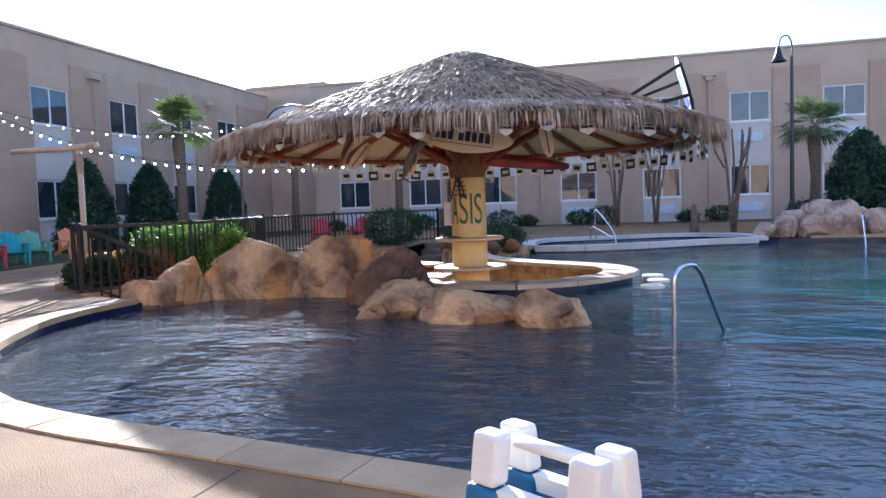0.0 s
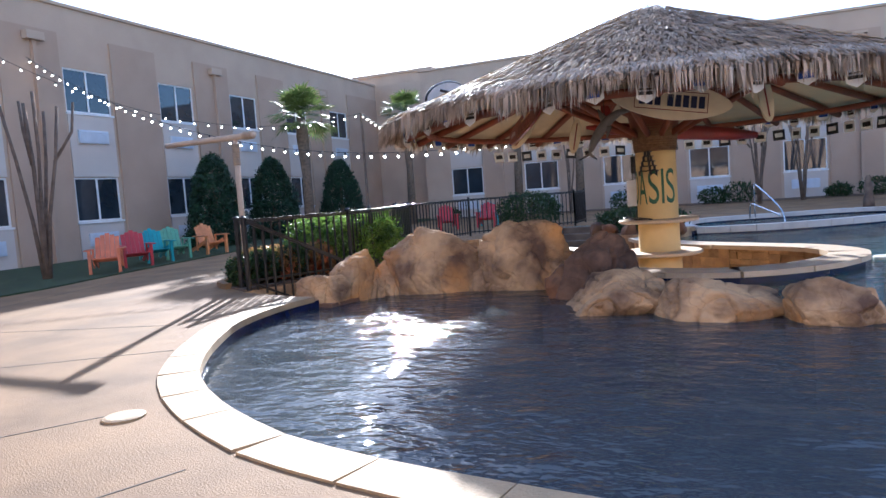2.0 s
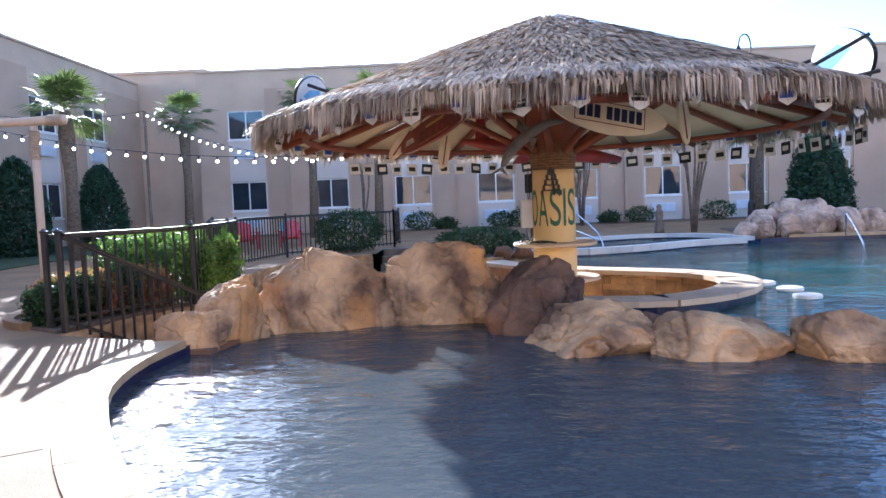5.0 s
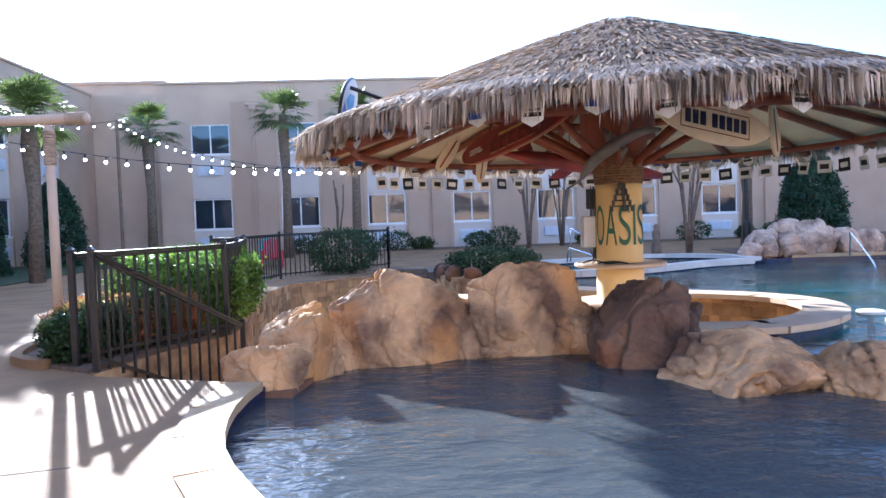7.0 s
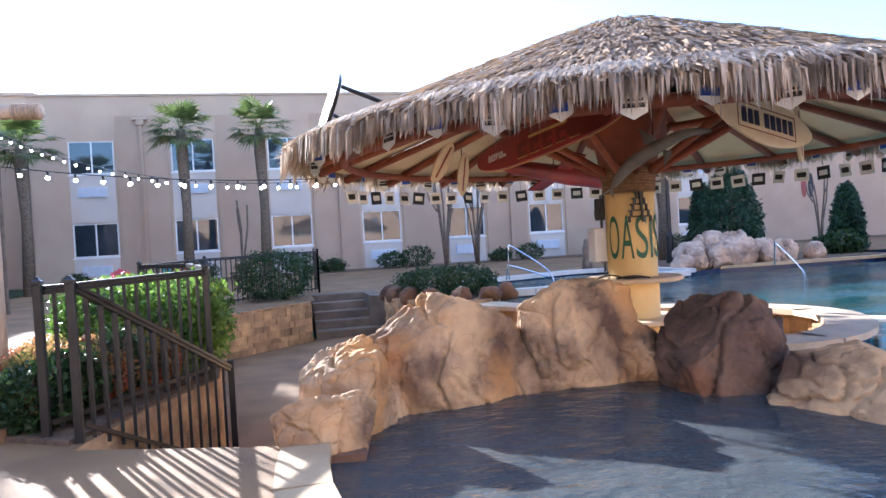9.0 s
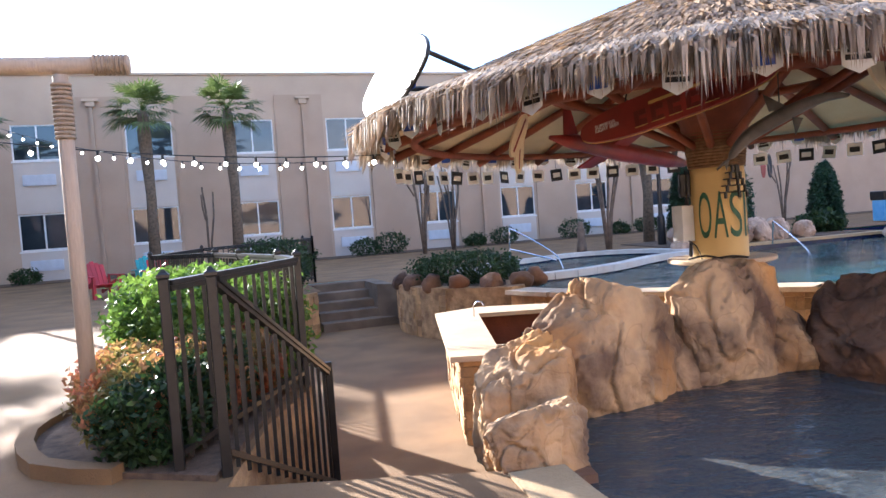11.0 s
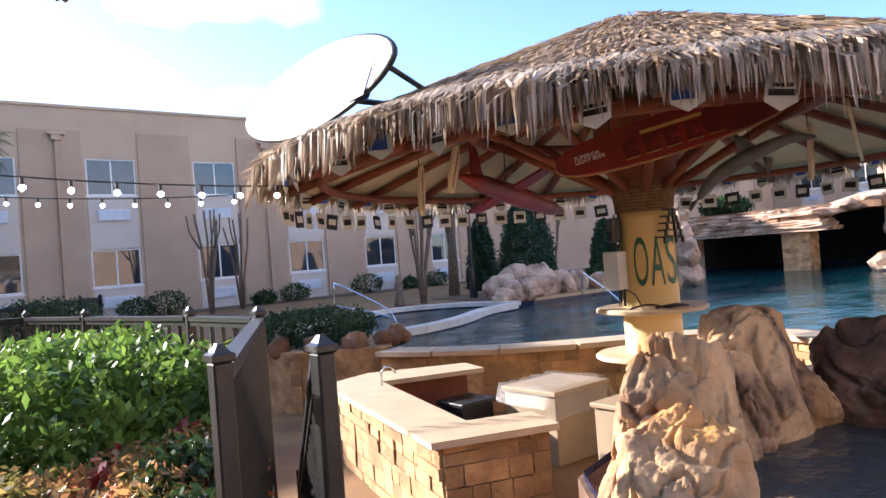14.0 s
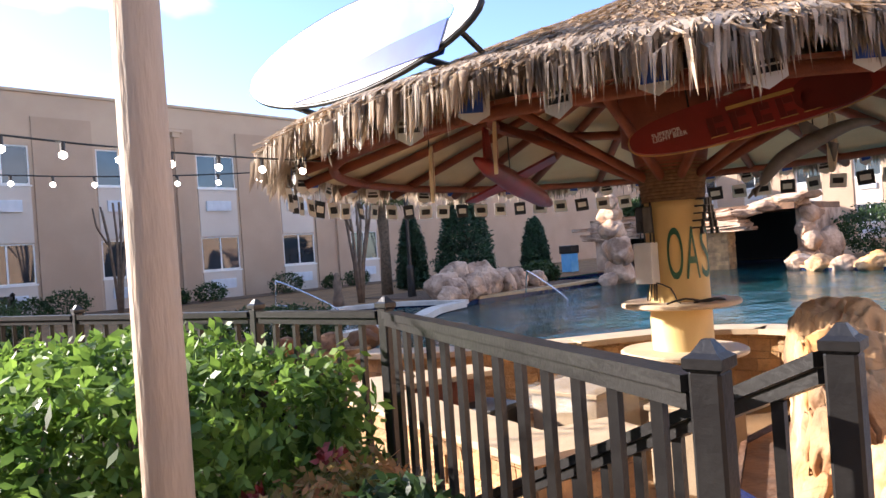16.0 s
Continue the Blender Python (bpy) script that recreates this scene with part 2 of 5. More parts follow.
RED_P = mat("red_painted_board", (0.30, 0.03, 0.026), (0.15, 0.016, 0.014), 0.35, 1.6, 0.05, grain=0.08)
DARK_RED = mat("dark_red_board", (0.16, 0.02, 0.018), (0.09, 0.012, 0.01), 0.35, 1.6, 0.05, grain=0.08)
GOLD = mat("gold_lettering", (0.60, 0.40, 0.12), rough=0.4)
BLUE_P = mat("blue_print", (0.03, 0.10, 0.50), (0.02, 0.06, 0.36), 0.5, 3, 0, grain=0.08)
SKY_P = mat("sky_blue_print", (0.20, 0.50, 0.78), (0.10, 0.36, 0.66), 0.5, 2, 0, grain=0.08)
FIGURE = mat("weathered_grey_figure", (0.20, 0.19, 0.18), (0.12, 0.11, 0.10), 0.5, 5, 0.2)
CABINET = mat("tan_cabinet_laminate", (0.40, 0.30, 0.19), (0.33, 0.245, 0.15), 0.6, 3, 0.1)
NAVY_P = mat("navy_print", (0.012, 0.02, 0.075), rough=0.5, grain=0.08)
PRINT_W = mat("white_print", (0.80, 0.80, 0.78), (0.72, 0.72, 0.70), 0.6, 3, 0, grain=0.08)
PRINT_K = mat("black_print", (0.02, 0.02, 0.022), rough=0.6, grain=0.08)
PLASTIC_W = mat("white_plastic", (0.80, 0.79, 0.74), (0.74, 0.73, 0.68), 0.4, 4, 0.05, grain=0.08)
PLASTIC_B = mat("blue_plastic", (0.02, 0.14, 0.30), (0.015, 0.11, 0.25), 0.4, 4, 0.05, grain=0.08)
CLEAR = mat("clear_plastic_film", (0.75, 0.75, 0.73), (0.6, 0.6, 0.58), 0.2, 5, 0.3, grain=0.08)
CLEAR.node_tree.nodes["Principled BSDF"].inputs["Alpha"].default_value = 0.2
BULB = glow("lit_bulb", (1.0, 0.93, 0.78), 5.0)
CHAIR_COLORS = {
    "coral": mat("coral_plastic", (0.75, 0.22, 0.10), rough=0.5),
    "red": mat("red_plastic", (0.55, 0.04, 0.05), rough=0.5),
    "teal": mat("teal_plastic", (0.03, 0.36, 0.38), rough=0.5),
    "green": mat("green_plastic", (0.16, 0.42, 0.26), rough=0.5),
    "orange": mat("orange_plastic", (0.80, 0.30, 0.10), rough=0.5),
}


# ---- mesh helpers ----
def thing(name, label, category, loc=(0, 0, 0), group="", kind=""):
    ob = new(name)
    ob.location, ob.empty_display_size = loc, 0.1
    return tagged(ob, label, category, group, kind)


def base_of(ob):
    p = Vector((0, 0, 0))
    while ob:
        p, ob = p + ob.location, ob.parent
    return p


def part(name, bm, material, parent=None, label="", smooth=False):
    me = bpy.data.meshes.new(name)
    if parent:
        bmesh.ops.translate(bm, verts=bm.verts, vec=-base_of(parent))
    bm.to_mesh(me)
    bm.free()
    return link_mesh(name, me, material, parent, label, smooth)


def link_mesh(name, me, material, parent=None, label="", smooth=False):
    for m in material if isinstance(material, (list, tuple)) else (material,):
        me.materials.append(m)
    if smooth:
        me.polygons.foreach_set("use_smooth", [True] * len(me.polygons))
    ob = new(name, me)
    ob.parent = parent
    if label:
        ob["label"] = label
    return ob


def raw(name, verts, faces, material, parent=None, label="", smooth=False):
    me = bpy.data.meshes.new(name)
    v = np.asarray(verts, dtype=float)
    if parent:
        v = v - np.array(base_of(parent))
    me.from_pydata(v.tolist(), [], faces)
    return link_mesh(name, me, material, parent, label, smooth)


def structure(ob, label, category):
    return tagged(ob, label, category, kind="structure")


def box(bm, x0, y0, z0, x1, y1, z1, m=None):
    v = [bm.verts.new(m @ Vector(p) if m else p) for p in ((x0, y0, z0), (x1, y0, z0), (x1, y1, z0), (x0, y1, z0), (x0, y0, z1), (x1, y0, z1), (x1, y1, z1), (x0, y1, z1))]
    for f in ((3, 2, 1, 0), (4, 5, 6, 7), (0, 1, 5, 4), (1, 2, 6, 5), (2, 3, 7, 6), (3, 0, 4, 7)):
        bm.faces.new([v[i] for i in f])
    return bm


def bevelled(bm, w=0.01, seg=2):
    bmesh.ops.bevel(bm, geom=list(bm.edges), offset=w, segments=seg, affect="EDGES", profile=0.5)
    return bm


def tube(bm, pts, r, n=10, cap=True):
    """A round tube along points; r is one radius or one for each point."""
    pts = [Vector(p) for p in pts]
    rs = list(r) if isinstance(r, (list, tuple)) else [r] * len(pts)
    rings = []
    side = None
    for i, p in enumerate(pts):
        d = (pts[min(i + 1, len(pts) - 1)] - pts[max(i - 1, 0)]).normalized()
        if side is None:
            side = d.orthogonal().normalized()
        side = (side - d * side.dot(d)).normalized()
        up = d.cross(side)
        rings.append([bm.verts.new(p + (side * math.cos(a) + up * math.sin(a)) * rs[i]) for a in (2 * math.pi * k / n for k in range(n))])
    for a, b in zip(rings, rings[1:]):
        for k in range(n):
            bm.faces.new((a[k], a[(k + 1) % n], b[(k + 1) % n], b[k]))
    if cap:
        bm.faces.new(rings[0][::-1])
        bm.faces.new(rings[-1])
    return bm


def lathe(bm, cx, cy, prof, n=40, cap=True):
    rings = [[bm.verts.new((cx + r * math.cos(2 * math.pi * k / n), cy + r * math.sin(2 * math.pi * k / n), z)) for k in range(n)] for r, z in prof]
    for a, b in zip(rings, rings[1:]):
        for k in range(n):
            bm.faces.new((a[k], a[(k + 1) % n], b[(k + 1) % n], b[k]))
    if cap:
        bm.faces.new(rings[0][::-1])
        bm.faces.new(rings[-1])
    return bm


def prism(bm, poly, z0, z1):
    a, b = [bm.verts.new((x, y, z0)) for x, y in poly], [bm.verts.new((x, y, z1)) for x, y in poly]
    n = len(poly)
    bm.faces.new(b)
    bm.faces.new(a[::-1])
    for k in range(n):
        bm.faces.new((a[k], a[(k + 1) % n], b[(k + 1) % n], b[k]))
    bm.normal_update()
    bmesh.ops.triangulate(bm, faces=[f for f in bm.faces if len(f.verts) > 4])
    bmesh.ops.recalc_face_normals(bm, faces=bm.faces)
    return bm


def spline(pts, step=0.3, closed=False):
    """A smooth line through plan points, in even steps."""
    p = [Vector((*q, 0)) if len(q) == 2 else Vector(q) for q in pts]
    n, out = len(p), []
    for i in range(n if closed else n - 1):
        a, b, c, d = (p[(i + k) % n] if closed else p[min(max(i + k, 0), n - 1)] for k in (-1, 0, 1, 2))
        m = max(1, round((c - b).length / step))
        for k in range(m):
            t = k / m
            out.append(0.5 * ((2 * b) + (c - a) * t + (2 * a - 5 * b + 4 * c - d) * t * t + (3 * b - a - 3 * c + d) * t ** 3))
    if not closed:
        out.append(p[-1])
    return [tuple(v) for v in out] if len(pts[0]) == 3 else [(v.x, v.y) for v in out]


def sheet(name, outer, holes, z, material, parent=None):
    """A flat sheet with holes."""
    bm = bmesh.new()
    for loop in (outer, *holes):
        vs = [bm.verts.new((x, y, z)) for x, y in loop]
        for i in range(len(vs)):
            bm.edges.new((vs[i - 1], vs[i]))
    bmesh.ops.triangle_fill(bm, use_beauty=True, use_dissolve=False, edges=bm.edges)
    for f in bm.faces:
        if f.normal.z < 0:
            f.normal_flip()
    return part(name, bm, material, parent)


def band(bm, line, w0, w1, z0, z1, closed=False):
    """A strip beside a plan line, from w0 to w1 to its right side, with thickness."""
    n = len(line)
    L = [Vector((*p, 0)) for p in line]
    rows = []
    for i in range(n):
        a, b = (L[i - 1], L[(i + 1) % n]) if closed else (L[max(i - 1, 0)], L[min(i + 1, n - 1)])
        d = (b - a).normalized()
        nr = Vector((d.y, -d.x, 0))
        rows.append([bm.verts.new(L[i] + nr * w + Vector((0, 0, z))) for w, z in ((w0, z0), (w1, z0), (w1, z1), (w0, z1))])
    for i in range(n if closed else n - 1):
        a, b = rows[i], rows[(i + 1) % n]
        for k in range(4):
            bm.faces.new((a[k], a[(k + 1) % 4], b[(k + 1) % 4], b[k]))
    if not closed:
        bm.faces.new(rows[0])
        bm.faces.new(rows[-1][::-1])
    bmesh.ops.recalc_face_normals(bm, faces=bm.faces)
    return bm


def leaves(rng, centres, size, spread, per, flat=0.0, aspect=2.2):
    """Leaf-shaped folded quads strewn round centres; returns vertices and faces."""
    c = np.repeat(np.asarray(centres, float), per, axis=0)
    n = len(c)
    c = c + rng.normal(0, 1, (n, 3)) * spread
    d = rng.normal(0, 1, (n, 3))
    d[:, 2] = d[:, 2] * (1 - flat) + 0.25
    d /= np.linalg.norm(d, axis=1)[:, None]
    s = np.cross(d, rng.normal(0, 1, (n, 3)))
    s /= np.linalg.norm(s, axis=1)[:, None]
    k = size * rng.uniform(0.6, 1.3, (n, 1))
    w = k / aspect
    v = np.stack([c - d * k * 0.5, c + s * w * 0.5, c + d * k * 0.5, c - s * w * 0.5], axis=1).reshape(-1, 3)
    f = np.arange(4 * n).reshape(-1, 4).tolist()
    return v, f


def boulder(name, centre, size, seed, material, label, turn=0.0, rough=0.22, parent=None, group="pool boulders", sub=5, foot=-9.0):
    """A weathered boulder: a facetted, cracked lump that sinks into its bed."""
    bm = bmesh.new()
    bmesh.ops.create_icosphere(bm, subdivisions=sub, radius=1.0)
    rng = random.Random(seed)
    cuts = []
    for _ in range(20):
        d = Vector((rng.gauss(0, 1), rng.gauss(0, 1), rng.gauss(0, 0.6))).normalized()
        cuts.append((d, rng.uniform(0.64, 0.92)))
    off = Vector((seed * 3.1, seed * 1.7, seed * 0.9))
    for v in bm.verts:
        p = v.co.copy()
        for d, k in cuts:
            over = p.dot(d) - k
            if over > 0:
                p -= d * over * 0.92
        q = Vector((p.x * 2.2, p.y * 2.2, p.z * 0.8)) + off
        f = noise.fractal(p * 1.3 + off, 1.0, 2.2, 4) * rough * 0.6
        f -= 0.15 * (1.0 - min(1.0, abs(noise.noise(q)) / 0.10)) ** 1.5
        f -= 0.09 * (1.0 - min(1.0, abs(noise.noise(p * 2.3 + off * 1.7)) / 0.05)) ** 1.5
        f -= 0.035 * (1.0 - min(1.0, abs(noise.noise(p * 4.3 + off * 0.7)) / 0.06)) ** 1.5
        fl = Vector((p.x * 4.0, p.y * 4.0, p.z * 0.6)) + off * 0.4 + Vector((1, 1, 0)) * noise.noise(p * 1.7 + off) * 1.5
        f -= 0.05 * (1.0 - min(1.0, abs(noise.noise(fl)) / 0.12)) ** 1.5 * max(0.0, noise.noise(p * 1.1 + off * 2.3) + 0.45)
        f += noise.fractal(p * 5.0 + off, 0.8, 2.1, 5) * 0.02
        v.co = p * (1.0 + f)
    m = pose(*centre, 0, 0, turn) @ Matrix.Diagonal((*size, 1))
    bmesh.ops.transform(bm, matrix=m, verts=bm.verts)
    for v in bm.verts:
        v.co.z = max(v.co.z, foot + 0.02 * v.co.x % 0.01)
    if parent:
        return part(name, bm, material, parent, label, True)
    ob = part(name, bm, material, None, "", True)
    return tagged(ob, label, "boulder", group)


# ---- the ground, the pool and the sunken bar ----
WATER_Z, FLOOR_Z = -0.15, -0.9
LAGOON = spline([(-7.75, 8.9), (-7.8, 8.3), (-7.75, 7.7), (-7.59, 7.05), (-7.29, 6.45), (-6.97, 5.87), (-6.46, 5.15), (-5.88, 4.6), (-5.26, 4.18), (-4.83, 3.95), (-4.03, 3.7), (-2.93, 3.5), (-2.13, 3.34), (-1.5, 3.22), (0, 2.85), (2, 2.6), (5, 2.8), (9, 3.4), (12.6, 5.6), (13.6, 9.2), (13.4, 12.6), (14.0, 15.4), (15.3, 17.0), (17.4, 17.4)], 0.4)
FAR_EDGE = [(22.0, 17.6), (22.0, 24.4), (10.8, 24.4), (10.6, 21.6), (9, 21.6), (6, 21.7), (4.2, 21.9), (3.3, 21.6), (2.7, 21.2)]
TUB_NEAR = spline([(2.7, 21.2), (1.3, 20.8), (0.2, 20.1), (-0.7, 19.6), (-2.0, 19.2), (-3.2, 19.2)], 0.4)
TUB_FAR = spline([(-3.2, 19.2), (-3.45, 20.8), (-3.1, 22.5), (-1.0, 23.4), (1.0, 24.0), (2.4, 23.0), (2.7, 21.2)], 0.4)
RIM = spline([(-4.15, 17.0), (-4.06, 16.7), (-3.6, 15.8), (-2.76, 14.9), (-1.9, 14.3), (-1.15, 13.7), (-0.75, 12.9), (-0.78, 12.1), (-1.4, 11.1), (-2.4, 10.52), (-3.3, 10.62), (-4.3, 10.98)], 0.25)
ROCK_LINE = [(-5.0, 11.0), (-6.0, 11.1), (-7.0, 10.8), (-7.5, 10.2), (-7.75, 8.9)]
LEFT_EDGE = [(-9.4, 9.5), (-9.1, 10.6), (-8.62, 11.7), (-8.66, 12.6), (-9.05, 13.7), (-9.2, 15.5), (-9.2, 17.2), (-9.06, 18.7), (-7.3, 20.4), (-7.2, 20.4), (-7.2, 22.6), (-5.6, 22.6), (-5.6, 20.3)]
PLANTER = [(-5.6, 20.3), (-5.75, 19.2), (-5.5, 18.1), (-4.9, 17.3), (-4.15, 17.0)]

deck_hole = LAGOON + FAR_EDGE + TUB_FAR[::-1][1:-1] + TUB_FAR[:1] + PLANTER[::-1][:1] + PLANTER[::-1][1:] + LEFT_EDGE[::-1][1:]
ground = structure(sheet("ground", [(-400, -300), (400, -300), (400, 500), (-400, 500)], [deck_hole], 0.0, CONCRETE), "warm tan broom-finished concrete pool deck", "ground")
SPLIT = [(-2.0, 9.4), (-1.45, 8.2), (-1.0, 7.62), (-0.32, 7.3), (0.3, 7.15), (1.6, 7.3), (6.0, 7.9), (11.0, 8.6)]
SE = min(range(len(LAGOON)), key=lambda k: math.dist(LAGOON[k], (13.6, 9.2)))
RE = min(range(len(RIM)), key=lambda k: math.dist(RIM[k], (-2.4, 10.52)))
structure(sheet("water", LAGOON[SE:] + FAR_EDGE + TUB_NEAR[1:] + RIM[:RE + 1] + SPLIT, [], WATER_Z, WATER), "rippled teal pool water reflecting the courtyard", "water")
structure(sheet("water", LAGOON[:SE + 1] + SPLIT[::-1] + RIM[RE:] + ROCK_LINE[:-1], [], WATER_Z, WATER_DARK), "rippled dark blue lagoon water with sun glitter", "water")
structure(part("underwater_dam", band(bmesh.new(), SPLIT[1:4], -0.12, 0.12, -1.5, -0.19), COPING), "pale ledge just under the water between lagoon and pool", "pool wall")
tub_water = structure(sheet("water", TUB_NEAR[:-1] + TUB_FAR[:-1], [], -0.1, WATER), "still dark blue water in the raised spa", "water")
bm = bmesh.new()
deep = LAGOON + FAR_EDGE + TUB_NEAR[1:] + RIM + ROCK_LINE[:-1]
for a, b in zip(deep, deep[1:] + deep[:1]):
    vs = [bm.verts.new((*p, z)) for p, z in ((a, -1.5), (b, -1.5), (b, -0.05), (a, -0.05))]
    bm.faces.new(vs)
structure(part("pool_wall", bm, TILE), "navy blue tiled pool wall", "pool wall")
bm = bmesh.new()
for a, b in zip(TUB_FAR[:-1], TUB_FAR[1:]):
    bm.faces.new([bm.verts.new((*p, z)) for p, z in ((a, -0.8), (b, -0.8), (b, -0.02), (a, -0.02))])
structure(part("spa_wall", bm, TILE), "navy blue tiled spa wall", "pool wall")
structure(sheet("pool_floor_main", [(-40, -30), (60, -30), (60, 60), (-40, 60)], [], -1.5, PLASTER_TEAL), "teal plastered pool floor", "pool floor")
structure(sheet("pool_floor_lagoon", [(-8.2, 2.4), (-0.6, 1.8), (15.0, 1.8), (15.0, 9.2), (11.0, 8.6), (6.0, 7.9), (1.6, 7.3), (0.3, 7.15), (-0.32, 7.3), (-1.45, 8.2), (-2.0, 9.4), (-2.4, 10.5), (-4.2, 11.1), (-5.0, 11.15), (-6.0, 11.2), (-7.0, 10.9), (-7.55, 10.2), (-7.8, 9.0), (-8.2, 8.8)], [], -0.95, PLASTER_DARK), "dark grey pebble plaster lagoon floor", "pool floor")
structure(sheet("spa_floor", TUB_NEAR[:-1] + TUB_FAR[:-1], [], -0.8, PLASTER_DARK), "dark plaster spa floor", "pool floor")
bar_floor_poly = [(-9.6, 9.3), (-7.85, 9.05), (-7.6, 10.3), (-7.0, 10.9), (-6.0, 11.2), (-5.0, 11.1), (-4.3, 11.15)] + [(x - 0.1, y) for x, y in RIM[::-1][1:]] + [(-3.6, 18.2), (-5.2, 20.9), (-7.4, 21.0), (-9.4, 19.0), (-9.5, 14.0), (-8.9, 12.0)]
structure(sheet("floor", bar_floor_poly, [], FLOOR_Z, CONCRETE), "tan concrete floor of the sunken bar", "floor")


def pieces(name, parent, line, w0, w1, z0, z1, length, gap, material, overhang=0.0):
    """Single slabs side by side along a plan line."""
    fine, acc, last = [], 0.0, []
    for a, b in zip(line, line[1:]):
        n = max(1, int((Vector(b) - Vector(a)).length / 0.1))
        fine += [tuple(Vector(a).lerp(Vector(b), k / n)) for k in range(n)]
    fine.append(line[-1])
    seg = [fine[0]]
    run = 0.0
    for a, b in zip(fine, fine[1:]):
        run += (Vector(b) - Vector(a)).length
        seg.append(b)
        if run >= length or b == fine[-1]:
            d0, d1 = (Vector(seg[1]) - Vector(seg[0])).normalized(), (Vector(seg[-1]) - Vector(seg[-2])).normalized()
            cut = [tuple(Vector(seg[0]) + d0 * gap)] + seg[1:-1] + [tuple(Vector(seg[-1]) - d1 * gap)]
            if len(cut) > 4:
                cut = [cut[0], cut[len(cut) // 2], cut[-1]]
            bm = bmesh.new()
            band(bm, cut, w0, w1, z0, z1)
            part(name, bm, material, parent)
            seg, run = [b], 0.0


# Spa coping stone, paled in its colour for sky light on the rim.
PALE = mat("skylit_spa_stone", (0.60, 0.57, 0.52), (0.50, 0.47, 0.43), 0.6, 3, 0.2, each=0.08)
coping = structure(new("pool_coping"), "cream bullnose stone coping round the pool edge", "coping")
pieces("coping_stone", coping, LAGOON, -0.02, 0.29, -0.06, 0.014, 0.62, 0.004, COPING)
pieces("coping_stone", coping, FAR_EDGE[3:7], -0.05, 0.4, -0.06, 0.014, 0.9, 0.004, COPING)
pieces("coping_stone", coping, TUB_NEAR, -0.14, 0.2, -0.12, 0.03, 0.5, 0.003, PALE)
pieces("coping_stone", coping, TUB_FAR, -0.3, 0.05, -0.06, 0.05, 0.5, 0.003, PALE)
bm = band(bmesh.new(), TUB_NEAR, -0.1, 0.12, -1.5, -0.121)
structure(part("spa_dam_wall", bm, TILE), "navy tiled dam wall between spa and pool", "pool wall")

# walls of the sunken bar
bm = band(bmesh.new(), RIM, 0.02, 0.3, -1.5, -0.061)
structure(part("bar_ring_wall", bm, BLOCK_J), "tan stone ring wall round the sunken bar", "wall")
rim = structure(new("bar_ring_counter"), "tan stone slab counter on the ring wall", "counter")
pieces("counter_slab", rim, RIM, -0.1, 0.45, -0.06, 0.012, 0.9, 0.002, COUNTER)
bm = band(bmesh.new(), LEFT_EDGE[:9], -0.3, 0.0, -0.92, -0.005)
structure(part("retaining_wall", bm, BLOCK_J), "split stone retaining wall of the sunken bar", "wall")
bm = band(bmesh.new(), [(-7.75, 9.0), (-7.5, 10.25), (-7.0, 10.85), (-6.0, 11.15), (-5.0, 11.05), (-4.3, 11.0)], 0.0, 0.25, -1.5, -0.1)
structure(part("rockwork_wall", bm, ROCK_BROWN), "brown concrete wall behind the boulders", "wall")

# steps down from the deck and up to the far deck
stairs = structure(new("steps_down"), "tan concrete steps down into the sunken bar", "steps")
ax = Vector((0.42, 0.907, 0))
sd = Vector((ax.y, -ax.x, 0))
for k in range(5):
    o = Vector((-9.38, 9.52, 0)) + ax * (0.02 + 0.36 * k)
    z1 = -0.15 * (k + 1)
    q = [o, o + sd * (1.72 - 0.1 * k), o + sd * (1.72 - 0.1 * k) + ax * 0.37, o + ax * 0.37]
    part("step", prism(bmesh.new(), [(p.x, p.y) for p in q], -0.92, z1), CONCRETE, stairs)
stairs = structure(new("steps_up"), "concrete steps to the upper deck with shade in their dark colour", "steps")
for k in range(5):
    bm = box(bmesh.new(), -7.2, 20.55 + 0.4 * k, -0.91, -5.6, 20.96 + 0.4 * k if k < 4 else 22.6, -0.9 + 0.18 * (k + 1) - (0.004 if k == 4 else 0))
    part("step", bevelled(bm, 0.012), STEP_C, stairs)
part("side_block", prism(bmesh.new(), [(-5.9, 20.9), (-5.2, 20.2), (-4.6, 21.5), (-4.6, 24.2), (-5.9, 24.2)], -0.92, -0.01), STEP_C, stairs, "plain concrete cheek beside the steps")

# planter between the steps and the spa
bm = band(bmesh.new(), spline(PLANTER + [(-3.25, 19.1)], 0.3), -0.35, 0.0, -0.91, 0.06)
structure(part("planter_wall", bm, BLOCK_J), "curved split stone planter wall", "wall")
bm = prism(bmesh.new(), [(-5.5, 20.2), (-5.5, 18.6), (-4.9, 17.7), (-4.1, 17.3), (-3.5, 18.6), (-3.5, 19.6), (-3.7, 20.6)], -0.9, 0.03)
structure(part("planting_bed", bm, MULCH), "brown mulch in the raised planter", "soil")

# joints in the deck
jo = structure(new("deck_joints"), "dark sawn joints across the concrete deck", "joint")
for a, b in (((-8.6, 5.05), (-7.33, 5.83)), ((-8.2, 1.55), (-6.16, 4.2)), ((-6.6, 0.2), (-5.05, 3.45)), ((-8.4, 7.0), (-12.5, 6.1)), ((-2.6, 3.1), (-3.0, -1.5)), ((-12.5, 6.1), (-20, 4.4)), ((-12.5, 6.1), (-14.5, 14)), ((-8.6, 5.05), (-14, 1.7)), ((-11.2, 12.5), (-17, 14)), ((-10.9, 15.8), (-15, 16.8)), ((0.4, 2.4), (0.0, -2))):
    part("joint", band(bmesh.new(), [a, b], -0.006, 0.006, -0.01, 0.002), JOINT, jo)
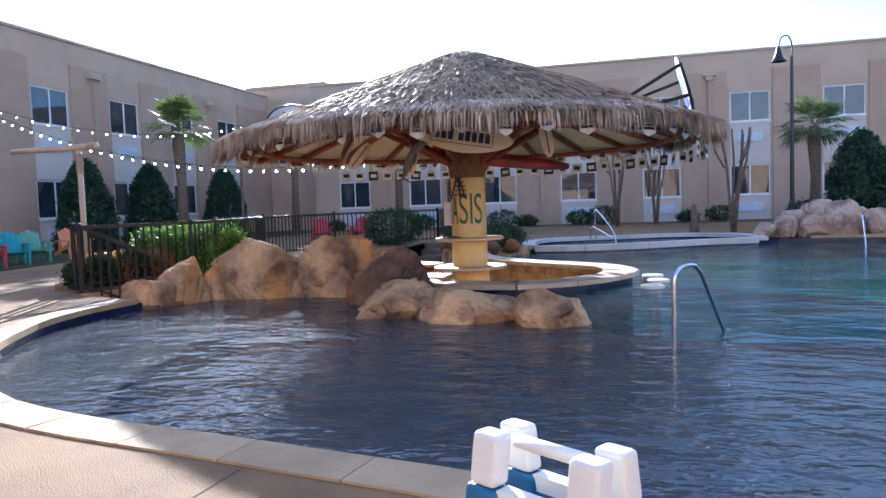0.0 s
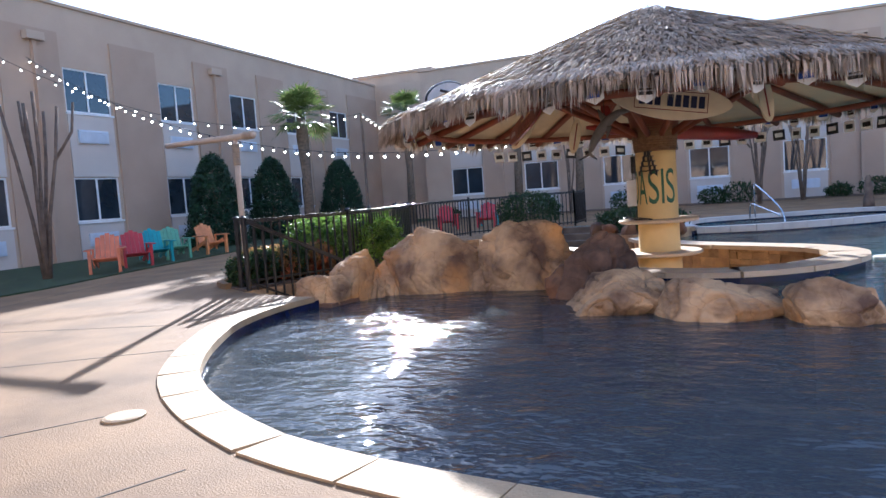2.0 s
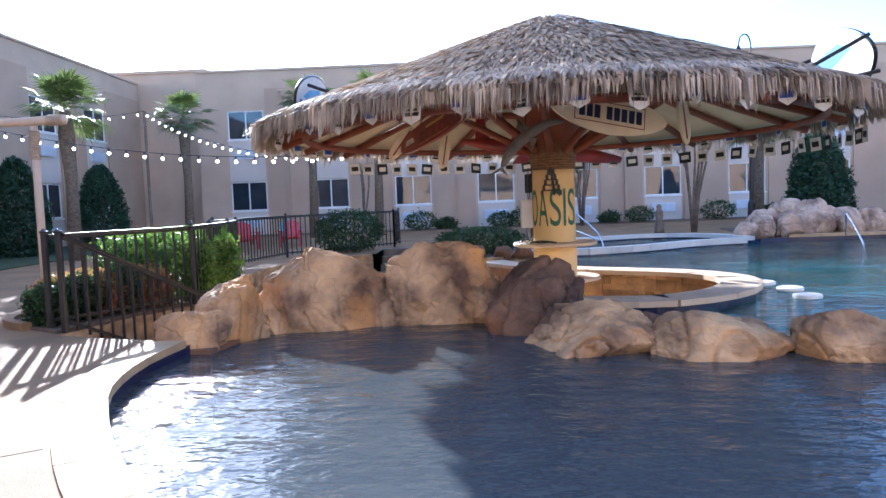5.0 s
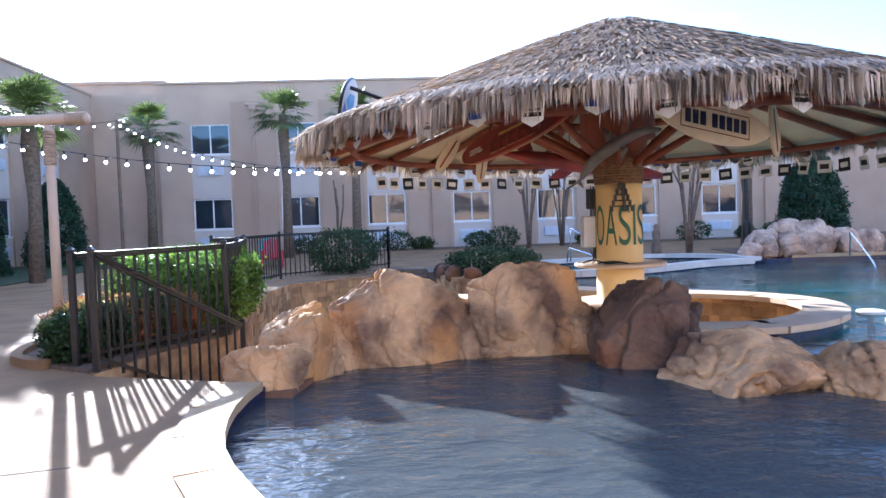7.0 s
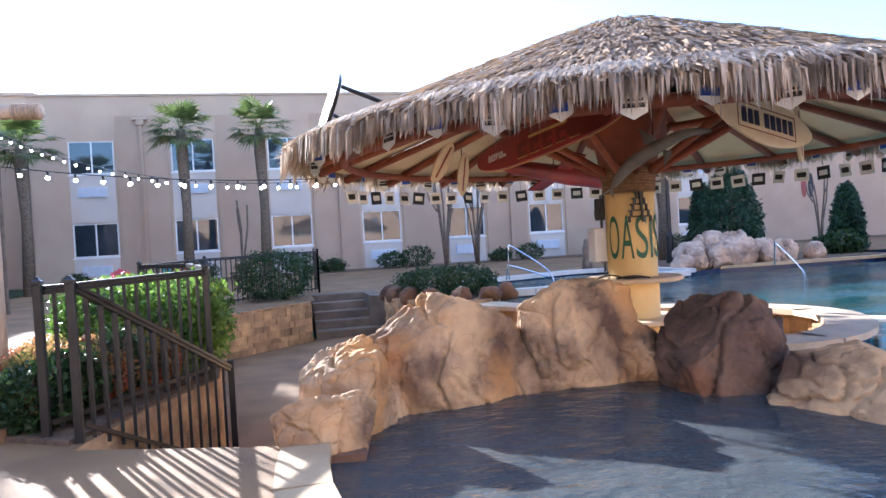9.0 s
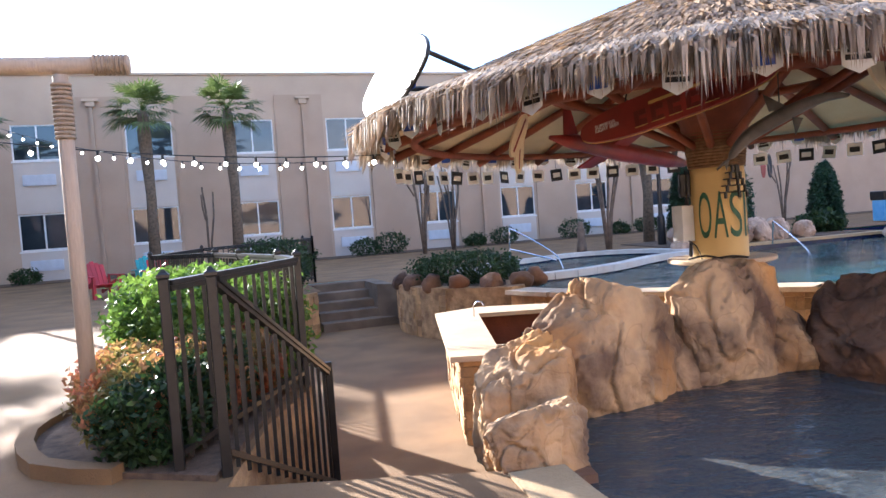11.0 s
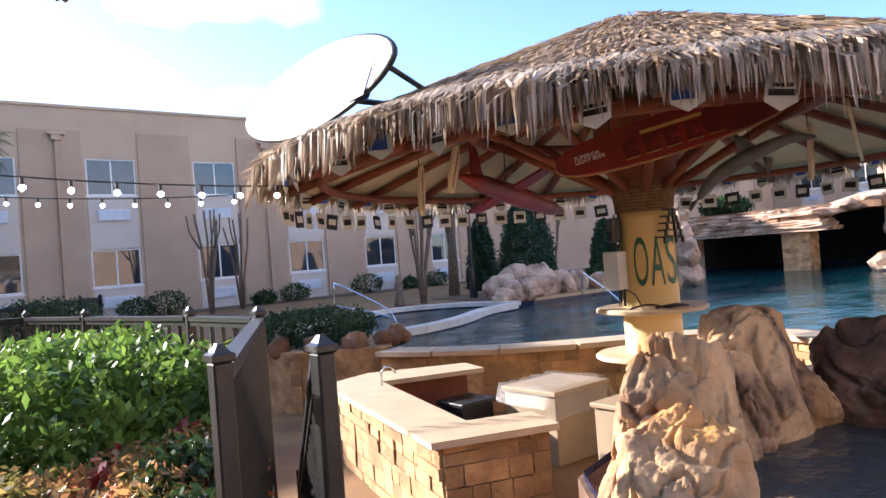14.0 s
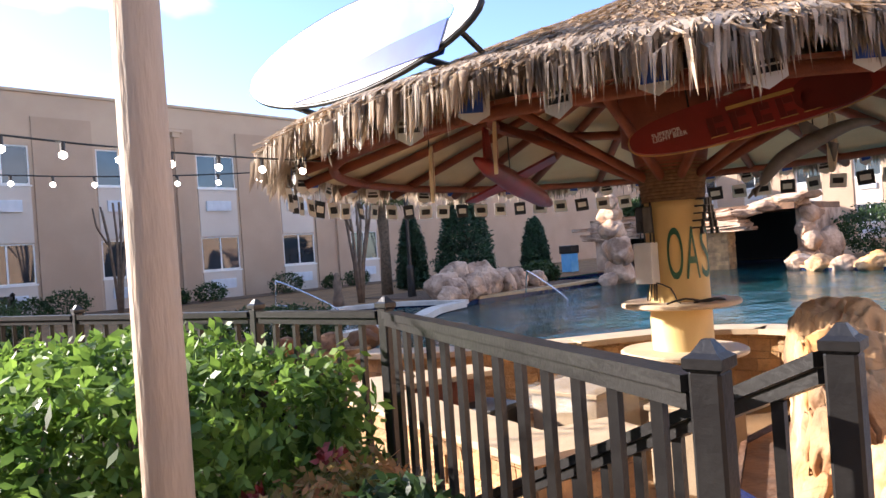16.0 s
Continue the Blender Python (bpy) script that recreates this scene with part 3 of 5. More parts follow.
lid = tagged(part("skimmer_lid", lathe(bmesh.new(), -6.1, 4.08, [(0.13, 0.0), (0.13, 0.012), (0.11, 0.018)], 24), COPING), "round cream skimmer lid in the deck", "lid")


# ---- buildings ----
def facade(name, origin, u, length, wins, parts_label, height=8.0, thick=0.3, ac_skip=()):
    """A two-storey wall along u from origin, with its windows cut through; wins are the left edges."""
    o, u = Vector((*origin, 0)), Vector((*u, 0)).normalized()
    nrm = Vector((u.y, -u.x, 0))
    m = Matrix.Translation(o) @ Matrix((u, -nrm, Vector((0, 0, 1)))).transposed().to_4x4()
    bm = bmesh.new()
    rows = ((1.22, 2.65), (4.72, 6.12))
    edges = [0.0]
    for w in wins:
        edges += [w, w + 1.78]
    edges.append(length)
    for i in range(0, len(edges), 2):
        box(bm, edges[i], 0, -0.3, edges[i + 1], thick, height, m)
    for w in wins:
        for z0, z1 in ((-0.3, 1.22), (2.65, 4.72), (6.12, height)):
            box(bm, w, 0, z0, w + 1.78, thick, z1, m)
    wall = structure(part(name, bm, STUCCO), parts_label, "wall")
    bm = box(bmesh.new(), -0.05, -0.07, height, length, thick + 0.1, height + 0.12, m)
    part("parapet_cap", bevelled(bm, 0.02), STUCCO, wall)
    for i in range(2, len(edges) - 1, 2):
        bm = box(bmesh.new(), edges[i] + 0.12, -0.07, 0.0, edges[i + 1] - 0.12, -0.002, 7.15, m)
        part("pier_panel", bm, PIER, wall, "peach stucco pier panel")
    for w in wins:
        for z0, z1 in ((0.02, 1.2), (2.67, 4.70)):
            part("infill_panel", box(bmesh.new(), w, -0.03, z0, w + 1.78, -0.002, z1, m), CREAM, wall, "cream stucco infill panel")
    for j, w in enumerate(wins):
        for k, (z0, z1) in enumerate(rows):
            win = structure(new("window_%d" % (len([x for x in bpy.data.objects if x.name.startswith("window_")]) + 1)), "white-framed two-pane sliding hotel window", "window")
            bm = bmesh.new()
            f = 0.055
            for q in ((w, z0, w + 1.78, z0 + f), (w, z1 - f, w + 1.78, z1), (w, z0 + f, w + f, z1 - f), (w + 1.78 - f, z0 + f, w + 1.78, z1 - f), (w + 0.86, z0 + f, w + 0.92, z1 - f)):
                box(bm, q[0], 0.03, q[1], q[2], 0.1, q[3], m)
            part("window_frame", bm, WHITE, win)
            part("window_sill", box(bmesh.new(), w - 0.04, -0.06, z0 - 0.06, w + 1.82, 0.03, z0 - 0.002, m), WHITE, win)
            for a, b in ((w + f, w + 0.86), (w + 0.92, w + 1.78 - f)):
                part("pane", box(bmesh.new(), a, 0.06, z0 + f, b, 0.075, z1 - f, m), GLASS, win)
            if (j * 2 + k) % 5 < 2:
                part("curtain", box(bmesh.new(), w + 0.1, 0.2, z0 + 0.05, w + 0.7, 0.23, z1 - 0.05, m), CURTAIN, win)
        for z in (0.42, 3.75):
            ac = thing("air_conditioner", "pale louvred wall air conditioner below a window", "air conditioner", m @ Vector((w + 0.3, -0.03, z)), "wall air conditioners")
            part("housing", box(bmesh.new(), w + 0.3, -0.11, z, w + 1.45, -0.031, z + 0.42, m), GRILLE, ac)
            for s in range(6):
                part("slat", box(bmesh.new(), w + 0.34, -0.13, z + 0.04 + s * 0.06, w + 1.41, -0.112, z + 0.075 + s * 0.06, m), GRILLE, ac)
    return wall, m


BACK_WINS = [1.47 + 4.06 * k for k in range(8)]
wall_back, mb = facade("wall_back", (-17.69, 36.66), (1, 0), 62.0, BACK_WINS, "two-storey tan stucco hotel wall facing the pool")
LEFT_WINS = [0.05 + 4.04 * k for k in range(1, 12)]
wall_left, ml = facade("wall_left", (-21.65, -11.0), (0, 1), 50.0, [w for w in LEFT_WINS], "two-storey pink-tan stucco hotel wing")
bm = box(bmesh.new(), -21.65, 39.0, -0.3, -17.69, 39.3, 8.0)
box(bm, -17.69, 36.96, -0.3, -17.39, 39.0, 8.0)
structure(part("wall_corner", bm, STUCCO), "recessed tan stucco wall at the corner of the wings", "wall")
bm = box(bmesh.new(), -23.5, 40.0, 0, -18.4, 44.0, 8.75)
box(bm, -23.6, 39.9, 8.75, -18.3, 44.1, 8.9)
structure(part("stair_tower", bm, STUCCO), "low stucco roof block above the corner", "wall")
for x in (-13.3, -5.0, 3.15, 11.3):
    dp = thing("downspout", "tan painted downspout with a scupper head", "downspout", (x, 36.59, 0), "downspouts")
    part("pipe", box(bmesh.new(), x - 0.06, 36.47, 0.0, x + 0.06, 36.589, 6.75), PIER, dp)
    bm = bmesh.new()
    box(bm, x - 0.16, 36.40, 6.75, x + 0.16, 36.589, 6.95)
    box(bm, x - 0.3, 36.36, 6.95, x + 0.3, 36.589, 7.05)
    part("scupper_head", bm, STUCCO, dp)
for y in (16.3, 24.4, 32.5):
    dp = thing("downspout", "tan painted downspout with a scupper head", "downspout", (-21.58, y, 0), "downspouts")
    part("pipe", box(bmesh.new(), -21.579, y - 0.06, 0.0, -21.46, y + 0.06, 6.75), PIER, dp)
    part("scupper_head", box(bmesh.new(), -21.579, y - 0.3, 6.75, -21.36, y + 0.3, 7.0), STUCCO, dp)
EAST_WINS = [3.0 + 4.1 * k for k in range(14)]
facade("wall_east", (50.0, 62.0), (0, -1), 64.0, EAST_WINS, "distant tan stucco hotel wing beyond the grotto")
bm = box(bmesh.new(), -22, -12, -0.2, 50, -11.7, 8.0)
structure(part("wall_front", bm, STUCCO), "plain tan stucco wall closing the courtyard", "wall")
bm = box(bmesh.new(), 43.8, 36.7, -0.3, 50.3, 37.0, 8.0)
structure(part("wall_link", bm, STUCCO), "plain tan stucco wall between the wings", "wall")

# ---- lawn and beds by the wings ----
bm = prism(bmesh.new(), spline([(-21.6, 4.0), (-15.6, 4.5), (-14.6, 9.3), (-15.2, 12.5), (-15.8, 15.5), (-16.5, 19.5), (-16.8, 26), (-17.2, 36.5), (-21.6, 36.6)], 0.8), -0.05, 0.03)
structure(part("lawn", bm, GRASS), "dark winter lawn along the left wing", "grass")
bm = prism(bmesh.new(), [(-17.6, 34.5), (27.9, 34.5), (27.9, 36.58), (-17.6, 36.58)], -0.05, 0.025)
structure(part("planting_bed", bm, MULCH), "brown mulch bed along the rear wing", "soil")
bm = prism(bmesh.new(), [(3.2, 22.3), (9.9, 22.1), (10.2, 26.5), (4.0, 26.5)], -0.05, 0.025)
structure(part("planting_bed", bm, MULCH), "mulched rock bed at the far pool edge", "soil")
# ---- boulders ----
bm = prism(bmesh.new(), [(-7.74, 9.05), (-7.55, 9.6), (-7.2, 10.05), (-6.1, 10.42), (-5.0, 10.45), (-4.72, 9.6), (-4.15, 8.6), (-3.05, 7.98), (-1.85, 7.85), (-1.45, 8.25), (-1.7, 9.0), (-2.35, 10.42), (-3.3, 10.6), (-4.28, 10.95), (-5.0, 11.0), (-6.0, 11.1), (-7.0, 10.8), (-7.52, 10.2)], -1.5, -0.22)
structure(part("rock_ledge", bm, PLASTER_DARK), "dark plastered pool ledge that carries the boulders", "pool wall")
ROCKS = [
    # centre, half sizes, seed, turn, material, label
    ((-7.76, 9.20, 0.03), (0.44, 0.27, 0.29), 3, 20, ROCK, "small tan boulder at the end of the deck"),
    ((-7.54, 9.76, 0.0), (0.48, 0.36, 0.64), 5, 10, ROCK, "tan and grey weathered boulder at the water"),
    ((-6.52, 10.38, 0.03), (1.02, 0.38, 0.86), 8, 24, ROCK, "large tan boulder with rust stains"),
    ((-5.22, 10.62, 0.04), (0.86, 0.52, 0.80), 12, 8, ROCK, "large cracked tan boulder behind the lagoon"),
    ((-4.12, 9.98, -0.10), (0.70, 0.76, 0.72), 17, -25, ROCK_BROWN, "dark brown leaning boulder"),
    ((-3.75, 8.92, -0.17), (0.66, 0.74, 0.48), 21, 35, ROCK, "brown boulder at the lagoon edge"),
    ((-2.70, 8.45, -0.2), (0.86, 0.72, 0.48), 26, -10, ROCK, "broad tan boulder in front of the bar ring"),
    ((-1.70, 8.15, -0.15), (0.46, 0.56, 0.44), 31, 40, ROCK, "rounded tan boulder at the end of the row"),
    ((-3.2, 9.75, -0.35), (0.85, 0.55, 0.36), 35, 0, ROCK_BROWN, "low brown boulder against the bar ring"),
    ((-7.14, 10.25, -0.06), (0.40, 0.30, 0.44), 51, 30, ROCK, "tan boulder wedged between two larger ones"),
    ((-4.72, 10.55, -0.08), (0.46, 0.38, 0.46), 57, 0, ROCK, "tan and grey boulder in a gap"),
    ((-5.85, 10.55, -0.1), (0.45, 0.35, 0.42), 44, 0, ROCK, "small rust-stained boulder in a gap"),
]
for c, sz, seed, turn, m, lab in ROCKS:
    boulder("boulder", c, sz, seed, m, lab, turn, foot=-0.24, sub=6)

# ---- thatched bar roof and column ----
CX, CY = -3.55, 12.6
R_EAVE, Z_EAVE, Z_APEX = 4.2, 2.38, 3.99
palapa = thing("palapa", "round thatched palm roof on a yellow column over the bar", "palapa", (CX, CY, FLOOR_Z))


def roof_z(r):
    t = r / R_EAVE
    return Z_APEX - (Z_APEX - Z_EAVE) * (0.97 * t + 0.03 * t * t)


bm = lathe(bmesh.new(), CX, CY, [(0.05, Z_APEX - 0.04)] + [(R_EAVE * k / 10, roof_z(R_EAVE * k / 10) - 0.04) for k in range(1, 11)] + [(R_EAVE - 0.05, Z_EAVE - 0.1)] + [(R_EAVE * k / 10 - 0.1, roof_z(R_EAVE * k / 10) - 0.14) for k in range(9, 0, -1)], 64)
part("roof_body", bm, THATCH_BASE, palapa, "packed dry thatch")
rng = np.random.default_rng(4)
n = 32000
r = R_EAVE * np.sqrt(rng.uniform(0.0, 1.0, n))
a = rng.uniform(0, 2 * np.pi, n)
L = rng.uniform(0.10, 0.26, n)
W = rng.uniform(0.008, 0.020, n)
t = r / R_EAVE
z = Z_APEX - (Z_APEX - Z_EAVE) * (0.97 * t + 0.03 * t * t) + rng.uniform(-0.02, 0.03, n)
aj = a + rng.normal(0, 0.15, n)
out = np.stack([np.cos(aj), np.sin(aj), -0.36 - 0.06 * t + rng.normal(0.02, 0.05, n)], 1)
side = np.stack([-np.sin(aj), np.cos(aj), rng.normal(0, 0.25, n)], 1)
c = np.stack([CX + r * np.cos(a), CY + r * np.sin(a), z], 1)
v = np.stack([c - side * W[:, None], c + side * W[:, None], c + out * L[:, None] + side * W[:, None] * 0.3, c + out * L[:, None] - side * W[:, None] * 0.3], 1).reshape(-1, 3)
tagged(raw("thatch_leaves", v, np.arange(4 * n).reshape(-1, 4).tolist(), THATCH, palapa, "grey-brown dry palm leaves"), kind="stuff")
n = 22000
a = rng.uniform(0, 2 * np.pi, n)
r = R_EAVE - 0.34 + rng.uniform(0, 0.34, n)
L = (0.17 + 0.24 * rng.uniform(0, 1, n) ** 1.4) * (0.85 + 0.3 * np.sin(a * 9) * np.sin(a * 23))
W = rng.uniform(0.006, 0.017, n)
c = np.stack([CX + r * np.cos(a), CY + r * np.sin(a), Z_EAVE + 0.02 + (R_EAVE - r) * 0.36 + rng.uniform(-0.07, 0.03, n)], 1)
aj = a + rng.normal(0, 0.5, n)
side = np.stack([-np.sin(a), np.cos(a), rng.normal(0, 0.15, n)], 1)
ray = np.stack([np.cos(aj), np.sin(aj), 0 * aj], 1)
down = np.array([0.0, 0.0, -1.0])
mid = c + (ray * 0.42 + down * 0.24) * L[:, None]
tip = mid + (ray * 0.06 + down * rng.uniform(0.55, 0.8, n)[:, None]) * L[:, None]
v = np.stack([c - side * W[:, None], c + side * W[:, None], mid + side * W[:, None] * 0.9, tip, mid - side * W[:, None] * 0.9], 1).reshape(-1, 3)
tagged(raw("thatch_fringe", v, np.arange(5 * n).reshape(-1, 5).tolist(), FRINGE, palapa, "hanging dry palm leaf fringe"), kind="stuff")
# rafters, ring beams and ceiling panels
bm = bmesh.new()
N = 64
prof = [(0.3, Z_APEX - 0.52), (R_EAVE - 0.3, Z_EAVE - 0.13)]
rings = [[bm.verts.new((CX + q * math.cos(2 * math.pi * k / N), CY + q * math.sin(2 * math.pi * k / N), zz)) for k in range(N)] for q, zz in prof]
for k in range(N):
    bm.faces.new((rings[0][k], rings[1][k], rings[1][(k + 1) % N], rings[0][(k + 1) % N]))
part("ceiling_panel", bm, CANVAS, palapa, "cream canvas ceiling under the thatch")
for k in range(20):
    ang = 2 * math.pi * k / 20 + 0.1
    d = Vector((math.cos(ang), math.sin(ang), 0))
    c0 = Vector((CX, CY, 0))
    part("rafter", tube(bmesh.new(), [c0 + d * 0.28 + Vector((0, 0, Z_APEX - 0.62)), c0 + d * (R_EAVE - 0.25) + Vector((0, 0, Z_EAVE - 0.21))], 0.055, 8), RAFTER, palapa, "", True)
for q, rr in ((R_EAVE - 0.6, 0.05), (1.9, 0.06), (1.1, 0.06)):
    zz = Z_EAVE - 0.27 + (R_EAVE - 0.25 - q) / (R_EAVE - 0.53) * (Z_APEX - 0.62 - Z_EAVE + 0.25) - 0.06
    zz += 0.07 if q > 3 else 0.0
    bm = tube(bmesh.new(), [(CX + q * math.cos(2 * math.pi * k / 48), CY + q * math.sin(2 * math.pi * k / 48), zz) for k in range(49)], rr, 8)
    part("ring_beam", bm, RAFTER, palapa, "", True)
for k in range(10):
    ang = 2 * math.pi * k / 10 + 0.1
    d = Vector((math.cos(ang), math.sin(ang), 0))
    c0 = Vector((CX, CY, 0))
    part("brace", tube(bmesh.new(), [c0 + d * 0.3 + Vector((0, 0, 1.95)), c0 + d * 1.9 + Vector((0, 0, 2.78))], 0.05, 8), RAFTER, palapa, "", True)
column = part("column", lathe(bmesh.new(), CX, CY, [(0.34, FLOOR_Z), (0.34, 0.0), (0.32, 0.02), (0.32, 0.56), (0.315, 0.6), (0.31, 1.62), (0.305, 1.72)], 48), YELLOW, palapa, "yellow painted round column", True)
bm = bmesh.new()
for k in range(16):
    zz = 1.72 + k * 0.036
    rr = 0.31 + 0.004 * k
    pts = [(CX + rr * math.cos(2 * math.pi * j / 32), CY + rr * math.sin(2 * math.pi * j / 32), zz) for j in range(33)]
    tube(bm, pts, 0.02, 6)
part("rope_wrap", bm, ROPE, palapa, "tan rope wound round the column head", True)
part("column_head", lathe(bmesh.new(), CX, CY, [(0.30, 1.7), (0.40, 2.28), (0.50, 2.34), (0.50, 2.9), (0.42, 3.3)], 32), RAFTER, palapa, "red-brown timber head", True)
for zz, rr in ((0.58, 0.62), (0.06, 0.66)):
    bm = lathe(bmesh.new(), CX, CY, [(0.33, zz), (rr - 0.03, zz), (rr, zz + 0.015), (rr, zz + 0.045), (rr - 0.02, zz + 0.06), (0.33, zz + 0.06)], 48)
    part("drink_shelf", bm, COUNTER, palapa, "round tan shelf round the column")
# ---- fences ----
def pyramid_cap(x, y, z, h=0.035):
    """A pressed metal post cap: a short skirt under a low pyramid."""
    return square_lathe(x, y, [(h - 0.006, z - 0.002), (h, z + 0.004), (h, z + 0.022), (h - 0.012, z + 0.03), (0.008, z + 0.052)])


def square_lathe(x, y, prof):
    """Square rings of half width and height, skinned one on the other."""
    bm = bmesh.new()
    rings = [[bm.verts.new((x + a * w, y + b * w, z)) for a, b in ((-1, -1), (1, -1), (1, 1), (-1, 1))] for w, z in prof]
    for a, b in zip(rings, rings[1:]):
        for k in range(4):
            bm.faces.new((a[k], a[(k + 1) % 4], b[(k + 1) % 4], b[k]))
    bm.faces.new(rings[0][::-1])
    bm.faces.new(rings[-1])
    return bm


def fence(points, label, loc_z=0.0, height=1.14, skip_posts=(), group="pool fences"):
    """Black metal picket fence through plan points, a post at each."""
    f = thing("fence", label, "fence", (*points[0], loc_z), group)
    for i, (x, y) in enumerate(points):
        if i in skip_posts:
            continue
        post = part("post", bevelled(box(bmesh.new(), x - 0.029, y - 0.029, loc_z, x + 0.029, y + 0.029, loc_z + height - 0.03), 0.006, 1), BLACK, f)
        part("post_cap", pyramid_cap(x, y, loc_z + height - 0.03), BLACK, post)
    for (xa, ya), (xb, yb) in zip(points, points[1:]):
        a, b = Vector((xa, ya, loc_z)), Vector((xb, yb, loc_z))
        panel(f, a, b, height, 0.0)
    return f


def panel(f, a, b, height, drop):
    d = (b - a)
    ln = d.length
    ang = math.atan2(d.y, d.x)
    for z, hw, hh in ((height - 0.058, 0.032, 0.015), (height - 0.091, 0.022, 0.015), (0.12, 0.018, 0.018)):
        bm = bmesh.new()
        n0, n1 = a + Vector((0, 0, z)), b + Vector((0, 0, z - drop))
        s = Vector((-math.sin(ang), math.cos(ang), 0)) * hw
        u = Vector((0, 0, hh))
        e = d.normalized() * 0.04
        q = [n0 + e - s - u, n0 + e + s - u, n0 + e + s + u, n0 + e - s + u]
        w = [n1 - e - s - u, n1 - e + s - u, n1 - e + s + u, n1 - e - s + u]
        va, vb = [bm.verts.new(p) for p in q], [bm.verts.new(p) for p in w]
        bm.faces.new(va[::-1])
        bm.faces.new(vb)
        for k in range(4):
            bm.faces.new((va[k], va[(k + 1) % 4], vb[(k + 1) % 4], vb[k]))
        part("rail", bm, BLACK, f)
    n = max(1, int(ln / 0.145))
    me = None
    for k in range(1, n):
        p = a.lerp(b, k / n) - Vector((0, 0, drop * k / n))
        if me is None:
            ob = part("picket", box(bmesh.new(), p.x - 0.0125, p.y - 0.0125, p.z + 0.06, p.x + 0.0125, p.y + 0.0125, p.z + height - 0.09), BLACK, f)
            me, p0 = ob.data, p
        else:
            ob = new("picket", me)
            ob.parent, ob.location = f, p - p0


PA, PB, PC = (-9.64, 9.83), (-9.39, 9.68), (-8.69, 11.68)
fence([PA, PC, (-8.76, 12.62), (-9.05, 14.3), (-9.3, 15.55), (-10.2, 16.8), (-9.5, 20.25), (-6.95, 23.0)], "black metal picket fence round the planting bed")
rail = thing("stair_rail", "black metal stair rail with pickets beside the steps", "railing", (PB[0], PB[1], 0))
A0, A1 = Vector((PB[0], PB[1], 0)), Vector((-8.5, 11.65, 0))
panel(rail, A0, A1, 1.15, 0.97)
pb = part("post", bevelled(box(bmesh.new(), PB[0] - 0.029, PB[1] - 0.029, 0.0, PB[0] + 0.029, PB[1] + 0.029, 1.11), 0.006, 1), BLACK, rail)
part("post_cap", pyramid_cap(PB[0], PB[1], 1.11), BLACK, pb)
part("end_post", bevelled(box(bmesh.new(), A1.x - 0.03, A1.y - 0.03, FLOOR_Z, A1.x + 0.03, A1.y + 0.03, 0.18), 0.005, 1), BLACK, rail)
g = fence([(-6.95, 23.0), (-6.95, 24.8)], "short black rail panel at the head of the steps", group="")

# ---- bar counters ----
def stone_wall(parent, a, b, z0, z1, thick, seed):
    """A stone-faced wall: a core and single blocks in courses on its outer face."""
    a, b = Vector((*a, 0)), Vector((*b, 0))
    d = (b - a).normalized()
    nr = Vector((d.y, -d.x, 0))
    ln = (b - a).length
    if thick:
        q = [a, b, b - nr * thick, a - nr * thick]
        part("core", prism(bmesh.new(), [(p.x, p.y) for p in q], z0, z1), BLOCK_J, parent)
    rnd = random.Random(seed)
    z = z0
    while z < z1 - 0.03:
        h = min(rnd.choice((0.10, 0.13, 0.17, 0.2)), z1 - z)
        u = 0.0
        while u < ln - 0.02:
            w = min(rnd.uniform(0.14, 0.38), ln - u)
            if ln - u - w < 0.08:
                w = ln - u
            pr = rnd.uniform(0.008, 0.035)
            bm = bmesh.new()
            m = Matrix.Translation(a) @ Matrix((d, nr, Vector((0, 0, 1)))).transposed().to_4x4()
            box(bm, u + 0.005, 0.001, z + 0.005, u + w - 0.005, pr, z + h - 0.005, m)
            for vtx in bm.verts:
                vtx.co += nr * rnd.uniform(-0.006, 0.006)
            part("stone", bm, BLOCK, parent)
            u += w
        z += h


def stone_line(parent, line, offset, z0, z1, seed, step):
    """Courses of blocks along a bent wall face, offset to its right."""
    L = line[::step] + ([line[-1]] if (len(line) - 1) % step else [])
    out = []
    for i, q in enumerate(L):
        d = (Vector(L[min(i + 1, len(L) - 1)]) - Vector(L[max(i - 1, 0)])).normalized()
        out.append((q[0] + d.y * offset, q[1] - d.x * offset))
    for k, (a, b) in enumerate(zip(out, out[1:])):
        stone_wall(parent, a, b, z0, z1, 0, seed + k)


stone_line(bpy.data.objects["planter_wall"], spline(PLANTER, 0.3), 0.0, -0.9, 0.05, 300, 3)
stone_line(bpy.data.objects["bar_ring_wall"], RIM[:28], 0.3, -0.9, -0.065, 330, 3)
stone_line(bpy.data.objects["retaining_wall"], LEFT_EDGE[4:9], 0.0, -0.9, -0.01, 360, 1)
bar = thing("bar_counter", "stone-faced bar counter with a tan slab top", "bar counter", (-7.2, 12.1, FLOOR_Z))
BL, BMID, BR = (-6.42, 15.1), (-7.28, 12.0), (-6.3, 11.62)
stone_wall(bar, (-6.32, 14.95), (-7.14, 12.06), FLOOR_Z, -0.06, 0.22, 2)
stone_wall(bar, (-7.14, 12.06), (-6.3, 11.74), FLOOR_Z, -0.06, 0.22, 5)
top = prism(bmesh.new(), [BMID, BR, (-6.12, 12.1), (-6.66, 12.32), (-5.95, 14.62), (-4.75, 14.2), (-4.6, 14.72), (-5.7, 15.3), BL], -0.055, 0.0)
part("slab_top", top, COUNTER, bar, "smooth tan slab top")
